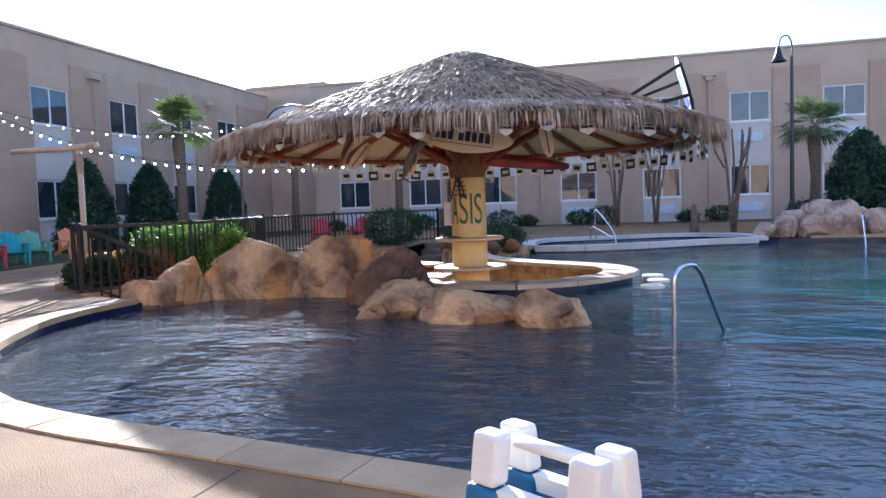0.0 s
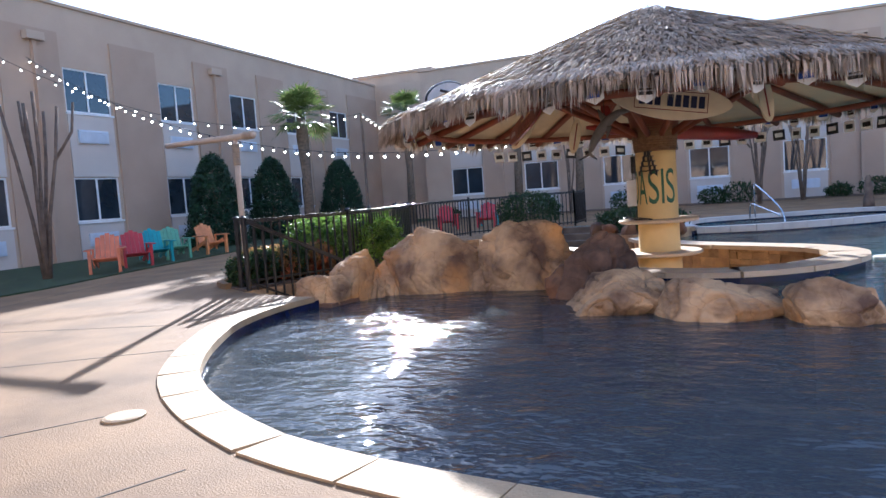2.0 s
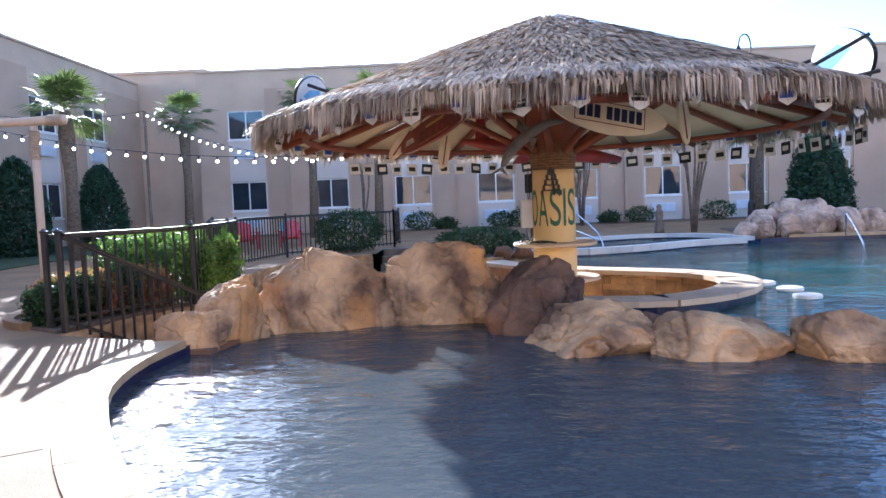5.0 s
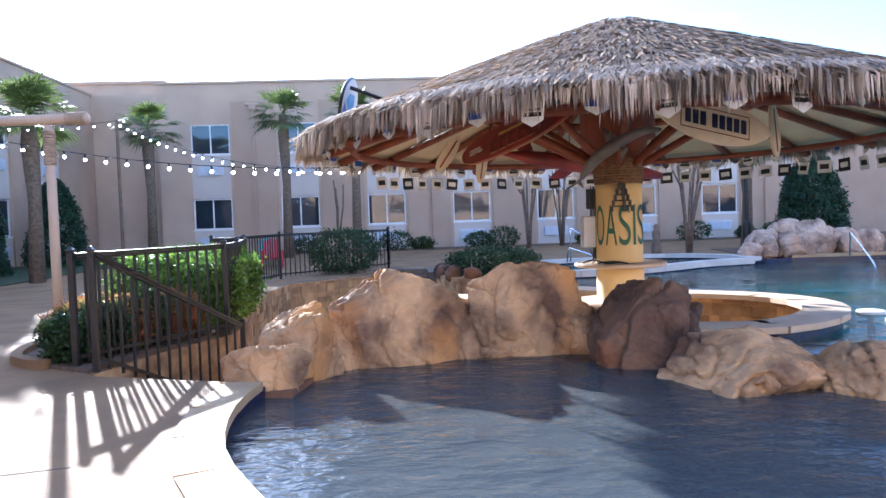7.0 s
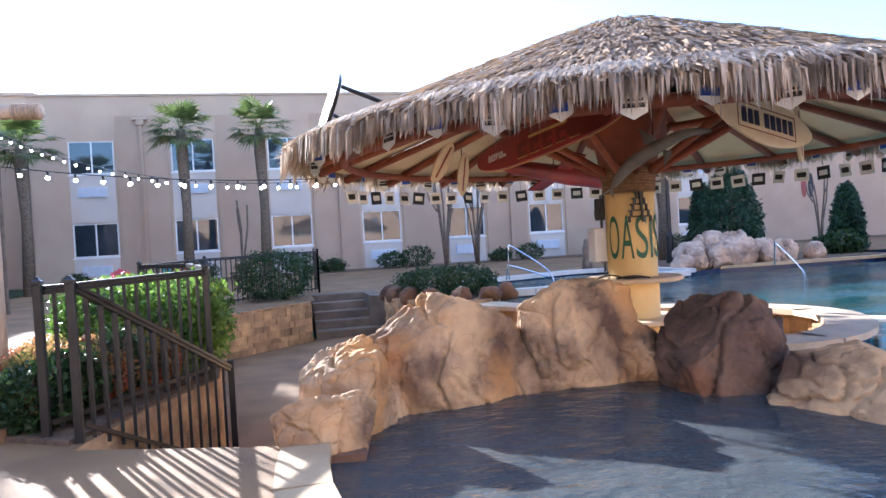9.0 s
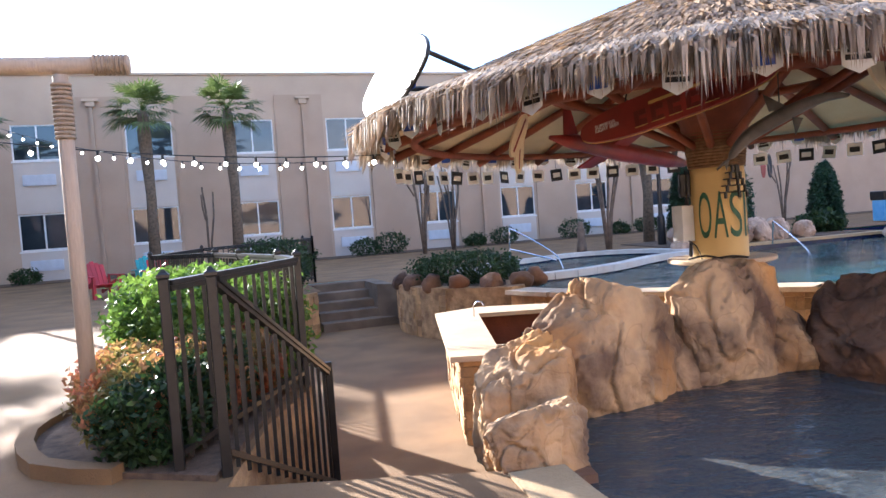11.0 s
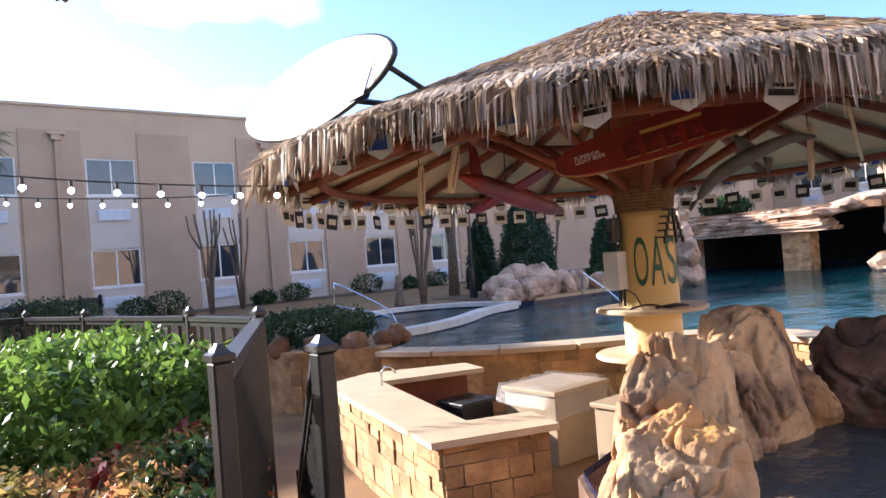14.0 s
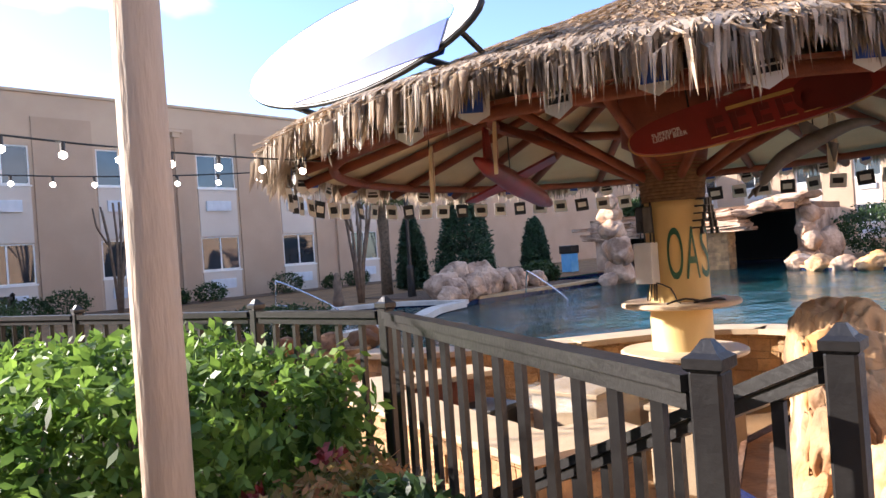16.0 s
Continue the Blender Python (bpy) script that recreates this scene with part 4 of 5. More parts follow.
part("back_panel", prism(bmesh.new(), [(-6.3, 14.98), (-5.72, 15.18), (-4.7, 14.66), (-4.78, 14.5), (-5.7, 15.0), (-6.2, 14.82)], FLOOR_Z, -0.056), RAFTER, bar, "dark wooden back panel")
for k, (x0, y0, x1, y1, z1, lab, m) in enumerate(((-5.0, 12.85, -4.15, 13.6, -0.12, "tan cabinet under a plastic sheet", CABINET), (-5.05, 11.7, -4.35, 12.3, -0.15, "tan bar cabinet beside the column", CABINET), (-5.5, 13.75, -5.05, 14.15, -0.25, "black wheeled bin inside the bar", BLACK))):
    cb = thing("cabinet" if k < 2 else "bin", lab, "cabinet" if k < 2 else "bin", (x0, y0, FLOOR_Z))
    part("body", bevelled(box(bmesh.new(), x0, y0, FLOOR_Z, x1, y1, z1 - 0.05), 0.01), m, cb)
    part("top", bevelled(box(bmesh.new(), x0 - 0.03, y0 - 0.03, z1 - 0.049, x1 + 0.03, y1 + 0.03, z1), 0.01), m, cb)
fc = thing("faucet", "curved chrome bar faucet", "faucet", (-6.1, 14.4, 0.0))
part("spout", tube(bmesh.new(), [(-6.1, 14.4, 0.0), (-6.1, 14.4, 0.14), (-6.07, 14.36, 0.2), (-6.02, 14.3, 0.2), (-5.99, 14.27, 0.13)], 0.012, 8), STEEL, fc, "", True)

# ---- T pole with string lights ----
def t_pole(x, y, h, half, group="string light poles"):
    p = thing("light_pole", "weathered wooden T pole with a rope-lashed crossbar", "pole", (x, y, 0), group)
    part("pole", tube(bmesh.new(), [(x, y, -0.1), (x, y, h * 0.5), (x, y, h)], [0.052, 0.049, 0.047], 12), WOOD_POLE, p, "", True)
    d = Vector((1.0, -0.08, 0)).normalized()
    c = Vector((x, y, h + 0.06))
    part("crossbar", tube(bmesh.new(), [c - d * 1.6, c - d * 0.6, c + d * half], [0.045, 0.052, 0.058], 12), WOOD_POLE, p, "", True)
    for k in range(13):
        zz = h - 0.40 + k * 0.028
        bm = tube(bmesh.new(), [(x + 0.051 * math.cos(j * math.pi / 8), y + 0.051 * math.sin(j * math.pi / 8), zz) for j in range(17)], 0.013, 6)
        part("lashing_turn", bm, ROPE_GREY, p, "", True)
    for k in range(8):
        q = c + d * (half - 0.02 - 0.027 * k)
        s = Vector((0, 0, 1))
        w = d.cross(s)
        bm = tube(bmesh.new(), [q + (s * math.cos(j * math.pi / 8) + w * math.sin(j * math.pi / 8)) * 0.058 for j in range(17)], 0.011, 6)
        part("lashing_turn", bm, ROPE_GREY, p, "", True)
    return p


t_pole(-10.195, 10.71, 2.42, 0.42)


def string_lights(a, b, sag, n, label="string of lit round bulbs on a thin wire"):
    a, b = Vector(a), Vector(b)
    s = thing("string_lights", label, "string lights", a, "string lights")
    pts = [a.lerp(b, k / 24) - Vector((0, 0, sag * 4 * (k / 24) * (1 - k / 24))) for k in range(25)]
    part("wire", tube(bmesh.new(), pts, 0.007, 5), BLACK, s)
    for k in range(n):
        t = (k + 0.5) / n
        p = a.lerp(b, t) - Vector((0, 0, sag * 4 * t * (1 - t)))
        part("socket", tube(bmesh.new(), [p, p - Vector((0, 0, 0.06))], 0.016, 6), BLACK, s)
        bm = bmesh.new()
        bmesh.ops.create_icosphere(bm, subdivisions=1, radius=0.030, matrix=Matrix.Translation(p - Vector((0, 0, 0.085))))
        part("bulb", bm, BULB, s, "", True)


string_lights((-21.5, 16.0, 6.2), (-7.25, 13.9, 2.15), 1.0, 42)
string_lights((-14.3, 23.1, 4.34), (-6.55, 15.5, 2.3), 0.5, 26)
string_lights((-21.5, 15.0, 6.1), (-14.3, 23.1, 4.35), 1.1, 26)


# ---- plants ----
def hedge(name, label, lo, hi, material, n, size, seed, round_=2.5, category="hedge", group=""):
    """A clipped shrub: a rounded block of clustered leaves round dark inner twigs."""
    rng = np.random.default_rng(seed)
    lo, hi = np.array(lo, float), np.array(hi, float)
    mid, half = (lo + hi) / 2, (hi - lo) / 2
    d = rng.normal(0, 1, (n, 3))
    d /= (np.abs(d) ** round_).sum(1)[:, None] ** (1 / round_)
    lump = 1 + 0.10 * np.sin(d[:, 0] * 7 + seed) * np.sin(d[:, 1] * 9) + 0.06 * np.sin(d[:, 2] * 15 + d[:, 0] * 12)
    c = mid + d * half * (lump * rng.uniform(0.55, 1.0, n) ** 0.4)[:, None]
    c[:, 2] = np.maximum(c[:, 2], lo[2] + 0.03)
    ob = thing(name, label, category, (mid[0], mid[1], lo[2]), group)
    v, f = leaves(rng, c, size, size * 0.5, 3)
    v[:, 2] = np.maximum(v[:, 2], lo[2])
    tagged(raw("foliage", v, f, material, ob), kind="stuff")
    for k in range(5):
        bm = bmesh.new()
        x, y = mid[0] + rng.uniform(-0.7, 0.7) * half[0], mid[1] + rng.uniform(-0.7, 0.7) * half[1]
        tube(bm, [(mid[0] * 0.5 + x * 0.5, mid[1] * 0.5 + y * 0.5, lo[2] - 0.02), (x, y, mid[2]), (x + 0.05, y - 0.04, hi[2] - 0.12 * half[2])], [0.02, 0.014, 0.006], 5)
        part("twig", bm, BARK, ob)
    return ob


bm = prism(bmesh.new(), spline([(-9.45, 9.62), (-9.95, 9.95), (-10.4, 10.3), (-10.62, 11.1), (-10.45, 11.9), (-10.4, 13.0), (-10.3, 14.4), (-10.3, 15.2), (-9.25, 15.4), (-9.15, 13.7), (-8.8, 12.6), (-8.78, 11.7)], 0.4), -0.05, 0.035)
structure(part("planting_bed", bm, MULCH), "mulched planting bed with a low curb", "soil")
curb = structure(part("curb", band(bmesh.new(), spline([(-9.95, 9.95), (-10.4, 10.3), (-10.62, 11.1), (-10.45, 11.9), (-10.4, 13.0), (-10.3, 14.4)], 0.3), -0.09, 0.02, -0.03, 0.09), CONCRETE), "low rounded concrete bed curb", "curb")
hedge("hedge", "bright green clipped hedge inside the fence", (-10.25, 11.6, 0.03), (-8.64, 14.1, 0.97), HEDGE, 7200, 0.078, 7, 4.0)
for k, (x, y, s) in enumerate(((-9.9, 10.55, 0.36), (-9.55, 10.85, 0.34), (-10.0, 11.3, 0.4), (-9.5, 11.25, 0.38), (-9.2, 11.4, 0.3))):
    hedge("nandina", "low red and green leafed nandina shrub", (x - s, y - s, 0.03), (x + s, y + s, 0.57), RED_LEAF, 1500, 0.055, 40 + k, 2.0, "shrub", "red shrubs in the bed")
for k, (x, y, s) in enumerate(((-9.80, 10.14, 0.30), (-9.62, 10.42, 0.26), (-9.40, 10.93, 0.24))):
    hedge("shrub", "dark green low shrub at the fence foot", (x - s, y - s, 0.02), (x + s, y + s, 0.5 + 0.07 * k), SHRUB, 1000, 0.06, 60 + k, 2.0, "shrub", "dark shrubs in the bed")
hedge("hedge", "green clipped hedge in the stone planter", (-5.5, 17.7, 0.03), (-3.5, 20.2, 0.62), SHRUB, 2600, 0.075, 11)
hedge("shrub", "dark shrub behind the rear fence", (-9.0, 20.6, 0.0), (-7.2, 22.8, 1.15), SHRUB, 2000, 0.08, 13, category="shrub")


def cypress(x, y, h, r, seed):
    ob = thing("cypress", "dense dark green conical evergreen", "tree", (x, y, 0), "conical evergreens")
    part("trunk", tube(bmesh.new(), [(x, y, -0.05), (x, y, h * 0.5), (x, y, h * 0.9)], [0.1, 0.07, 0.02], 8), BARK, ob)
    rng = np.random.default_rng(seed)
    n = 4600
    z = h * (0.04 + 0.96 * rng.uniform(0, 1, n) ** 1.25)
    t = z / h
    a = rng.uniform(0, 2 * np.pi, n)
    rr = r * np.sqrt(np.clip(1 - t ** 1.7, 0.01, 1)) * (0.9 + 0.1 * np.sin(a * 5 + z * 3)) * rng.uniform(0.75, 1.02, n)
    c = np.stack([x + rr * np.cos(a), y + rr * np.sin(a), z], 1)
    v, f = leaves(rng, c, 0.13, 0.05, 4, aspect=3)
    tagged(raw("crown", v, f, CONIFER, ob), kind="stuff")
    return ob


for k, (x, y, h, r) in enumerate(((-19.5, 21.3, 3.25, 1.12), (-19.5, 24.85, 3.2, 1.12), (-19.5, 30.3, 3.25, 1.15), (6.0, 23.8, 3.0, 1.08), (7.8, 28.0, 2.7, 0.62), (11.4, 24.9, 2.3, 0.6))):
    cypress(x, y, h, r, 100 + k)


def bare_tree(x, y, h, seed, n=6):
    ob = thing("bare_tree", "leafless multi-stemmed tree with lopped tops", "tree", (x, y, 0), "bare trees")
    rnd = random.Random(seed)
    for k in range(n):
        bm = bmesh.new()
        a = 2 * math.pi * k / n + rnd.uniform(-0.4, 0.4)
        s = rnd.uniform(0.25, 0.6)
        dx, dy = math.cos(a) * s, math.sin(a) * s
        hh = h * rnd.uniform(0.85, 1.0)
        tube(bm, [(x + dx * 0.08, y + dy * 0.08, -0.05), (x + dx * 0.3, y + dy * 0.3, hh * 0.35), (x + dx * 0.7 + 0.05, y + dy * 0.7, hh * 0.7), (x + dx, y + dy, hh)], [0.055, 0.042, 0.036, 0.034], 7)
        if k % 2:
            tube(bm, [(x + dx * 0.7, y + dy * 0.7, hh * 0.68), (x + dx * 1.5, y + dy * 1.4, hh * 0.85), (x + dx * 1.7, y + dy * 1.5, hh * 1.02)], [0.034, 0.03, 0.026], 6)
        part("stem", bm, BARK, ob, "", True)


for k, (x, y, h, n) in enumerate(((-16.6, 12.0, 4.3, 6), (-1.2, 32.4, 3.9, 6), (0.5, 33.7, 3.7, 5), (2.6, 25.0, 3.6, 6), (-9.3, 34.0, 3.2, 3), (17.5, 33.0, 3.2, 4))):
    bare_tree(x, y, h, 200 + k, n)


def palm(x, y, h, seed, s=1.0):
    ob = thing("palm_tree", "fan palm with a fibrous trunk and green fronds", "tree", (x, y, 0), "fan palms")
    rnd = random.Random(seed)
    part("trunk", tube(bmesh.new(), [(x, y, -0.05), (x + 0.05, y, h * 0.5), (x, y, h * 0.85), (x, y, h)], [0.21, 0.16, 0.22, 0.15], 14), PALM_TRUNK, ob, "", True)
    verts, faces = [], []
    for k in range(48):
        a, e = rnd.uniform(0, 2 * math.pi), rnd.uniform(-0.6, 1.2)
        d = Vector((math.cos(a) * math.cos(e), math.sin(a) * math.cos(e), math.sin(e)))
        base = Vector((x, y, h))
        hub = base + d * rnd.uniform(0.35, 0.6) * s
        sd = d.cross(Vector((0, 0, 1))).normalized()
        up = sd.cross(d)
        i = len(verts)
        verts += [base - sd * 0.012, base + sd * 0.012, hub + sd * 0.012, hub - sd * 0.012]
        faces.append((i, i + 1, i + 2, i + 3))
        for j in range(13):
            f = (j - 6) / 6 * 1.35
            ld = (d * math.cos(f) + sd * math.sin(f) + up * 0.1 * abs(f)).normalized()
            ln = rnd.uniform(0.42, 0.6) * s * (1 - 0.2 * abs(f))
            mid = hub + ld * ln * 0.55
            tip = hub + ld * ln - Vector((0, 0, 0.16 * ln + rnd.uniform(0, 0.08)))
            ws = ld.cross(up).normalized() * 0.022 * s
            i = len(verts)
            verts += [hub, mid + ws, tip, mid - ws]
            faces.append((i, i + 1, i + 2, i + 3))
    raw("crown", verts, faces, PALM_LEAF, ob)


for k, (x, y, h) in enumerate(((-16.2, 22.2, 4.3), (-16.4, 31.5, 5.2), (-11.1, 31.5, 5.7), (-8.35, 31.5, 5.7), (5.5, 27.0, 3.5))):
    palm(x, y, h, 300 + k, 1.4)
# ---- signs, pennants and lettering of the bar ----
def letter(ch, height, width, ang, zc, r):
    """One raised letter bent round the column."""
    cu = bpy.data.curves.new("letter", "FONT")
    cu.body, cu.size, cu.extrude = ch, 1.0, 0.0
    ob = bpy.data.objects.new("letter", cu)
    me = bpy.data.meshes.new_from_object(ob)
    bpy.data.objects.remove(ob)
    v = np.array([p.co for p in me.vertices])
    lo, hi = v.min(0), v.max(0)
    bm = bmesh.new()
    bm.from_mesh(me)
    bmesh.ops.triangulate(bm, faces=bm.faces)
    bmesh.ops.subdivide_edges(bm, edges=[e for e in bm.edges if e.calc_length() > 0.15], cuts=1)
    for p in bm.verts:
        u = ((p.co.x - lo[0]) / (hi[0] - lo[0]) - 0.5) * width
        h = ((p.co.y - lo[1]) / (hi[1] - lo[1]) - 0.5) * height
        a = radians(ang) + u / r
        p.co = Vector((CX + r * math.cos(a), CY + r * math.sin(a), zc + h))
    return bm


for ch, ang in zip("OASIS", (201, 233, 266, 291, 315)):
    part("letter", letter(ch, 0.54, 0.04 if ch == "I" else 0.16, ang, 1.15, 0.322), GREEN_P, palapa, "tall dark green letter")


def plate(outline, m, thick=0.02):
    """A flat board from an outline in its own plane, placed by m; its front faces local +z."""
    bm = bmesh.new()
    a, b = [bm.verts.new((x, y, 0)) for x, y in outline], [bm.verts.new((x, y, thick)) for x, y in outline]
    bm.faces.new(a[::-1])
    bm.faces.new(b)
    for k in range(len(outline)):
        bm.faces.new((a[k], a[(k + 1) % len(a)], b[(k + 1) % len(a)], b[k]))
    bmesh.ops.transform(bm, matrix=m, verts=bm.verts)
    return bm


def oval(w, h, n=40, p=2.0):
    out = []
    for k in range(n):
        a = 2 * math.pi * k / n
        c, s = math.cos(a), math.sin(a)
        out.append((w / 2 * math.copysign(abs(c) ** (2 / p), c), h / 2 * math.copysign(abs(s) ** (2 / p), s)))
    return out


def rect(x0, y0, x1, y1):
    return [(x0, y0), (x1, y0), (x1, y1), (x0, y1)]


def facing(centre, right, up):
    """A frame whose x runs along right, y along up."""
    x = Vector(right).normalized()
    z = x.cross(Vector(up)).normalized()
    y = z.cross(x)
    return Matrix.Translation(centre) @ Matrix((x, y, z)).transposed().to_4x4()


def up_by(m, d):
    return m @ Matrix.Translation((0, 0, d))


# small pennants hung round the eave
flag_outline = [(-0.105, 0.0), (-0.1, -0.17), (0.0, -0.225), (0.1, -0.17), (0.105, 0.0)]
rnd = random.Random(9)
NF = 46
for k in range(NF):
    a = 2 * math.pi * k / NF
    rr = R_EAVE - 0.22
    c = Vector((CX + rr * math.cos(a), CY + rr * math.sin(a), Z_EAVE - 0.10 + 0.05 * (k % 2 == 0)))
    t = Vector((-math.sin(a), math.cos(a), 0))
    m = facing(c, t, (0, 0, 1)) @ pose(0, 0, 0, rnd.uniform(-14, 14), rnd.uniform(-25, 25), rnd.uniform(-5, 5))
    fl = thing("pennant", "white pennant with dark print under the thatch" if k % 2 else "blue and white pennant under the thatch", "pennant", c, "pennants round the eave")
    part("cloth", plate(flag_outline, m, 0.004), PRINT_W, fl)
    for sgn in (0.006, -0.006):
        if k % 2:
            part("print", plate(rect(-0.065, -0.085, 0.065, -0.062), up_by(m, sgn), 0.002), PRINT_K, fl)
            part("print", plate(rect(-0.08, -0.135, 0.08, -0.098), up_by(m, sgn), 0.002), PRINT_K, fl)
        else:
            part("print", plate(rect(-0.09, -0.15, 0.06, -0.02), up_by(m, sgn), 0.002), BLUE_P, fl)

# small printed cards below the far rim
for k in range(34):
    a = radians(-20 + k * 5.0)
    rr = R_EAVE - 0.16
    c = Vector((CX + rr * math.cos(a), CY + rr * math.sin(a), Z_EAVE - 0.33))
    m = facing(c, Vector((-math.sin(a), math.cos(a), 0)), (0, 0, 1)) @ pose(0, 0, 0, rnd.uniform(-8, 8), rnd.uniform(-15, 15), rnd.uniform(-6, 6))
    fl = thing("pennant", "small dark printed card on a cord below the thatch" if k % 3 == 1 else "small white printed card on a cord below the thatch", "pennant", c, "cards below the far rim")
    part("cloth", plate(rect(-0.11, -0.2, 0.11, 0.0), m, 0.004), PRINT_K if k % 3 == 1 else PRINT_W, fl)
    part("cord", tube(bmesh.new(), [c, c + Vector((0, 0, 0.3))], 0.004, 4), BLACK, fl)
    for sgn in (0.006, -0.006):
        part("print", plate(rect(-0.07, -0.14, 0.07, -0.06), up_by(m, sgn), 0.002), PRINT_W if k % 3 == 1 else PRINT_K, fl)

# oval board under the near eave
CREAM_P = mat("cream_board_paint", (0.82, 0.70, 0.48), (0.74, 0.62, 0.42), 0.5, 6, 0.05, grain=0.1)
m = facing((-3.15, 10.5, 2.25), (1.4, 0.45, -0.24), (0.0, 0.15, 1.0))
ov = thing("oval_sign", "pointed oval cream surf sign with navy print", "sign", (-3.15, 10.5, 2.25))
part("board", plate(oval(1.56, 0.50, 48, 1.7), m, 0.03), CREAM_P, ov, "cream board")
for q in (rect(-0.47, 0.12, 0.47, 0.13), rect(-0.47, -0.13, 0.47, -0.12), rect(-0.47, -0.12, -0.46, 0.12), rect(0.46, -0.12, 0.47, 0.12)):
    part("border", plate(q, up_by(m, 0.031), 0.003), RED_P, ov, "thin red border")
for k in range(8):
    x0 = -0.41 + 0.1 * k + (0.06 if k > 2 else 0.0)
    part("print", plate(rect(x0, -0.075, x0 + 0.075, 0.08), up_by(m, 0.031), 0.004), NAVY_P, ov, "navy block of print")
part("cord", tube(bmesh.new(), [(-3.15, 10.5, 2.48), (-3.15, 10.6, 2.75)], 0.006, 5), BLACK, ov)

# long red surfboard sign
L0, R0 = Vector((-5.72, 11.95, 2.06)), Vector((-4.75, 10.35, 2.42))
mid = (L0 + R0) / 2
m = facing(mid, R0 - L0, (0.2, 0.1, 1.0))
W = (R0 - L0).length
sb = thing("surfboard_sign", "long dark red surfboard sign with gold trim", "sign", mid)
part("board", plate(oval(W, 0.36, 48, 2.6), m, 0.035), RED_P, sb)
part("trim", plate(oval(W * 1.012, 0.378, 48, 2.6), up_by(m, -0.004), 0.006), GOLD, sb, "gold edge")
part("panel", plate(oval(0.55, 0.30, 30, 2.6), up_by(m @ Matrix.Translation((0.55, 0, 0)), 0.036), 0.003), DARK_RED, sb)
for k in range(5):
    x0 = -0.36 + 0.17 * k
    part("print", plate(rect(x0, -0.12, x0 + 0.045, 0.035), up_by(m, 0.036), 0.003), DARK_RED, sb, "dark letter stroke")
    part("print", plate(rect(x0 + 0.05, -0.12, x0 + 0.12, -0.085 if k % 2 else -0.06), up_by(m, 0.036), 0.003), DARK_RED, sb, "dark letter stroke")
    part("print", plate(rect(x0 + 0.05, -0.02, x0 + 0.12, 0.035), up_by(m, 0.036), 0.003), DARK_RED, sb, "dark letter stroke")
    part("print", plate(rect(x0 - 0.004, -0.13, x0 + 0.124, -0.122), up_by(m, 0.036), 0.003), GOLD, sb, "gold baseline")
part("print", plate(rect(-0.2, 0.055, 0.3, 0.085), up_by(m, 0.037), 0.003), GOLD, sb)
for q in (L0.lerp(R0, 0.25), L0.lerp(R0, 0.75)):
    part("cord", tube(bmesh.new(), [q + Vector((0, 0, 0.12)), (q.x + 0.15, q.y + 0.1, 2.62)], 0.008, 5), BLACK, sb)

for txt, yy in (("SUPERIOR", 0.0), ("LIGHT BEER", -0.04)):
    cu = bpy.data.curves.new("words", "FONT")
    cu.body, cu.size, cu.extrude = txt, 0.05, 0.002
    tmp = bpy.data.objects.new("words", cu)
    me = bpy.data.meshes.new_from_object(tmp)
    bpy.data.objects.remove(tmp)
    bm = bmesh.new()
    bm.from_mesh(me)
    bmesh.ops.transform(bm, matrix=up_by(m, 0.041) @ Matrix.Translation((-0.78, yy, 0)), verts=bm.verts)
    part("lettering", bm, PRINT_W, sb, "small white lettering")

# red plane-shaped board hung beyond the column
F0, F1 = Vector((-4.9, 14.2, 2.32)), Vector((-1.95, 15.25, 1.95))
pl = thing("plane_sign", "red wooden plane-shaped board hung under the roof", "sign", (F0 + F1) / 2)
part("fuselage", tube(bmesh.new(), [F0, F0.lerp(F1, 0.15), F0.lerp(F1, 0.5), F0.lerp(F1, 0.85), F1], [0.03, 0.11, 0.15, 0.12, 0.06], 12), RED_P, pl, "", True)
m = facing(F0.lerp(F1, 0.42), (0.25, -0.9, 0.35), F1 - F0)
part("wing", plate([(-0.65, -0.12), (0.65, -0.12), (0.6, 0.12), (0.0, 0.2), (-0.6, 0.12)], m, 0.03), RED_P, pl)
m = facing(F0.lerp(F1, 0.12), F1 - F0, (0, 0, 1))
part("tail", plate([(-0.12, 0.05), (0.18, 0.05), (0.0, 0.42), (-0.14, 0.42)], m, 0.03), RED_P, pl)
part("cord", tube(bmesh.new(), [F0.lerp(F1, 0.4) + Vector((0, 0, 0.1)), F0.lerp(F1, 0.4) + Vector((0, 0, 0.55))], 0.008, 5), BLACK, pl)
for c, tilt in (((-5.2, 14.6, 2.2), 12), ((-2.0, 11.4, 2.25), -10), ((-5.85, 13.2, 2.24), 40)):
    hb = thing("hanging_board", "small cream surfboard hung under the roof", "board", c, "small hanging boards")
    m = pose(*c, 90, tilt, 35)
    part("board", plate(oval(0.22, 0.66, 28, 2.0), m, 0.03), CREAM_P, hb)
    part("stripe", plate(rect(-0.012, -0.26, 0.012, 0.26), up_by(m, 0.031), 0.003), RED_P, hb)
    part("cord", tube(bmesh.new(), [(c[0], c[1], c[2] + 0.28), (c[0], c[1], c[2] + 0.55)], 0.006, 5), BLACK, hb)
fi = thing("fish_figure", "grey leaping dolphin figure hung by the column", "figure", (-4.05, 10.98, 2.07))
spine = spline([(-4.38, 11.42, 1.72), (-4.25, 11.28, 1.93), (-4.05, 11.0, 2.1), (-3.85, 10.78, 2.2), (-3.68, 10.62, 2.2)], 0.06)
rs = [0.014 + 0.058 * math.sin(math.pi * (k / (len(spine) - 1)) ** 0.8) ** 0.8 for k in range(len(spine))]
fig = tube(bmesh.new(), spine, rs, 12)
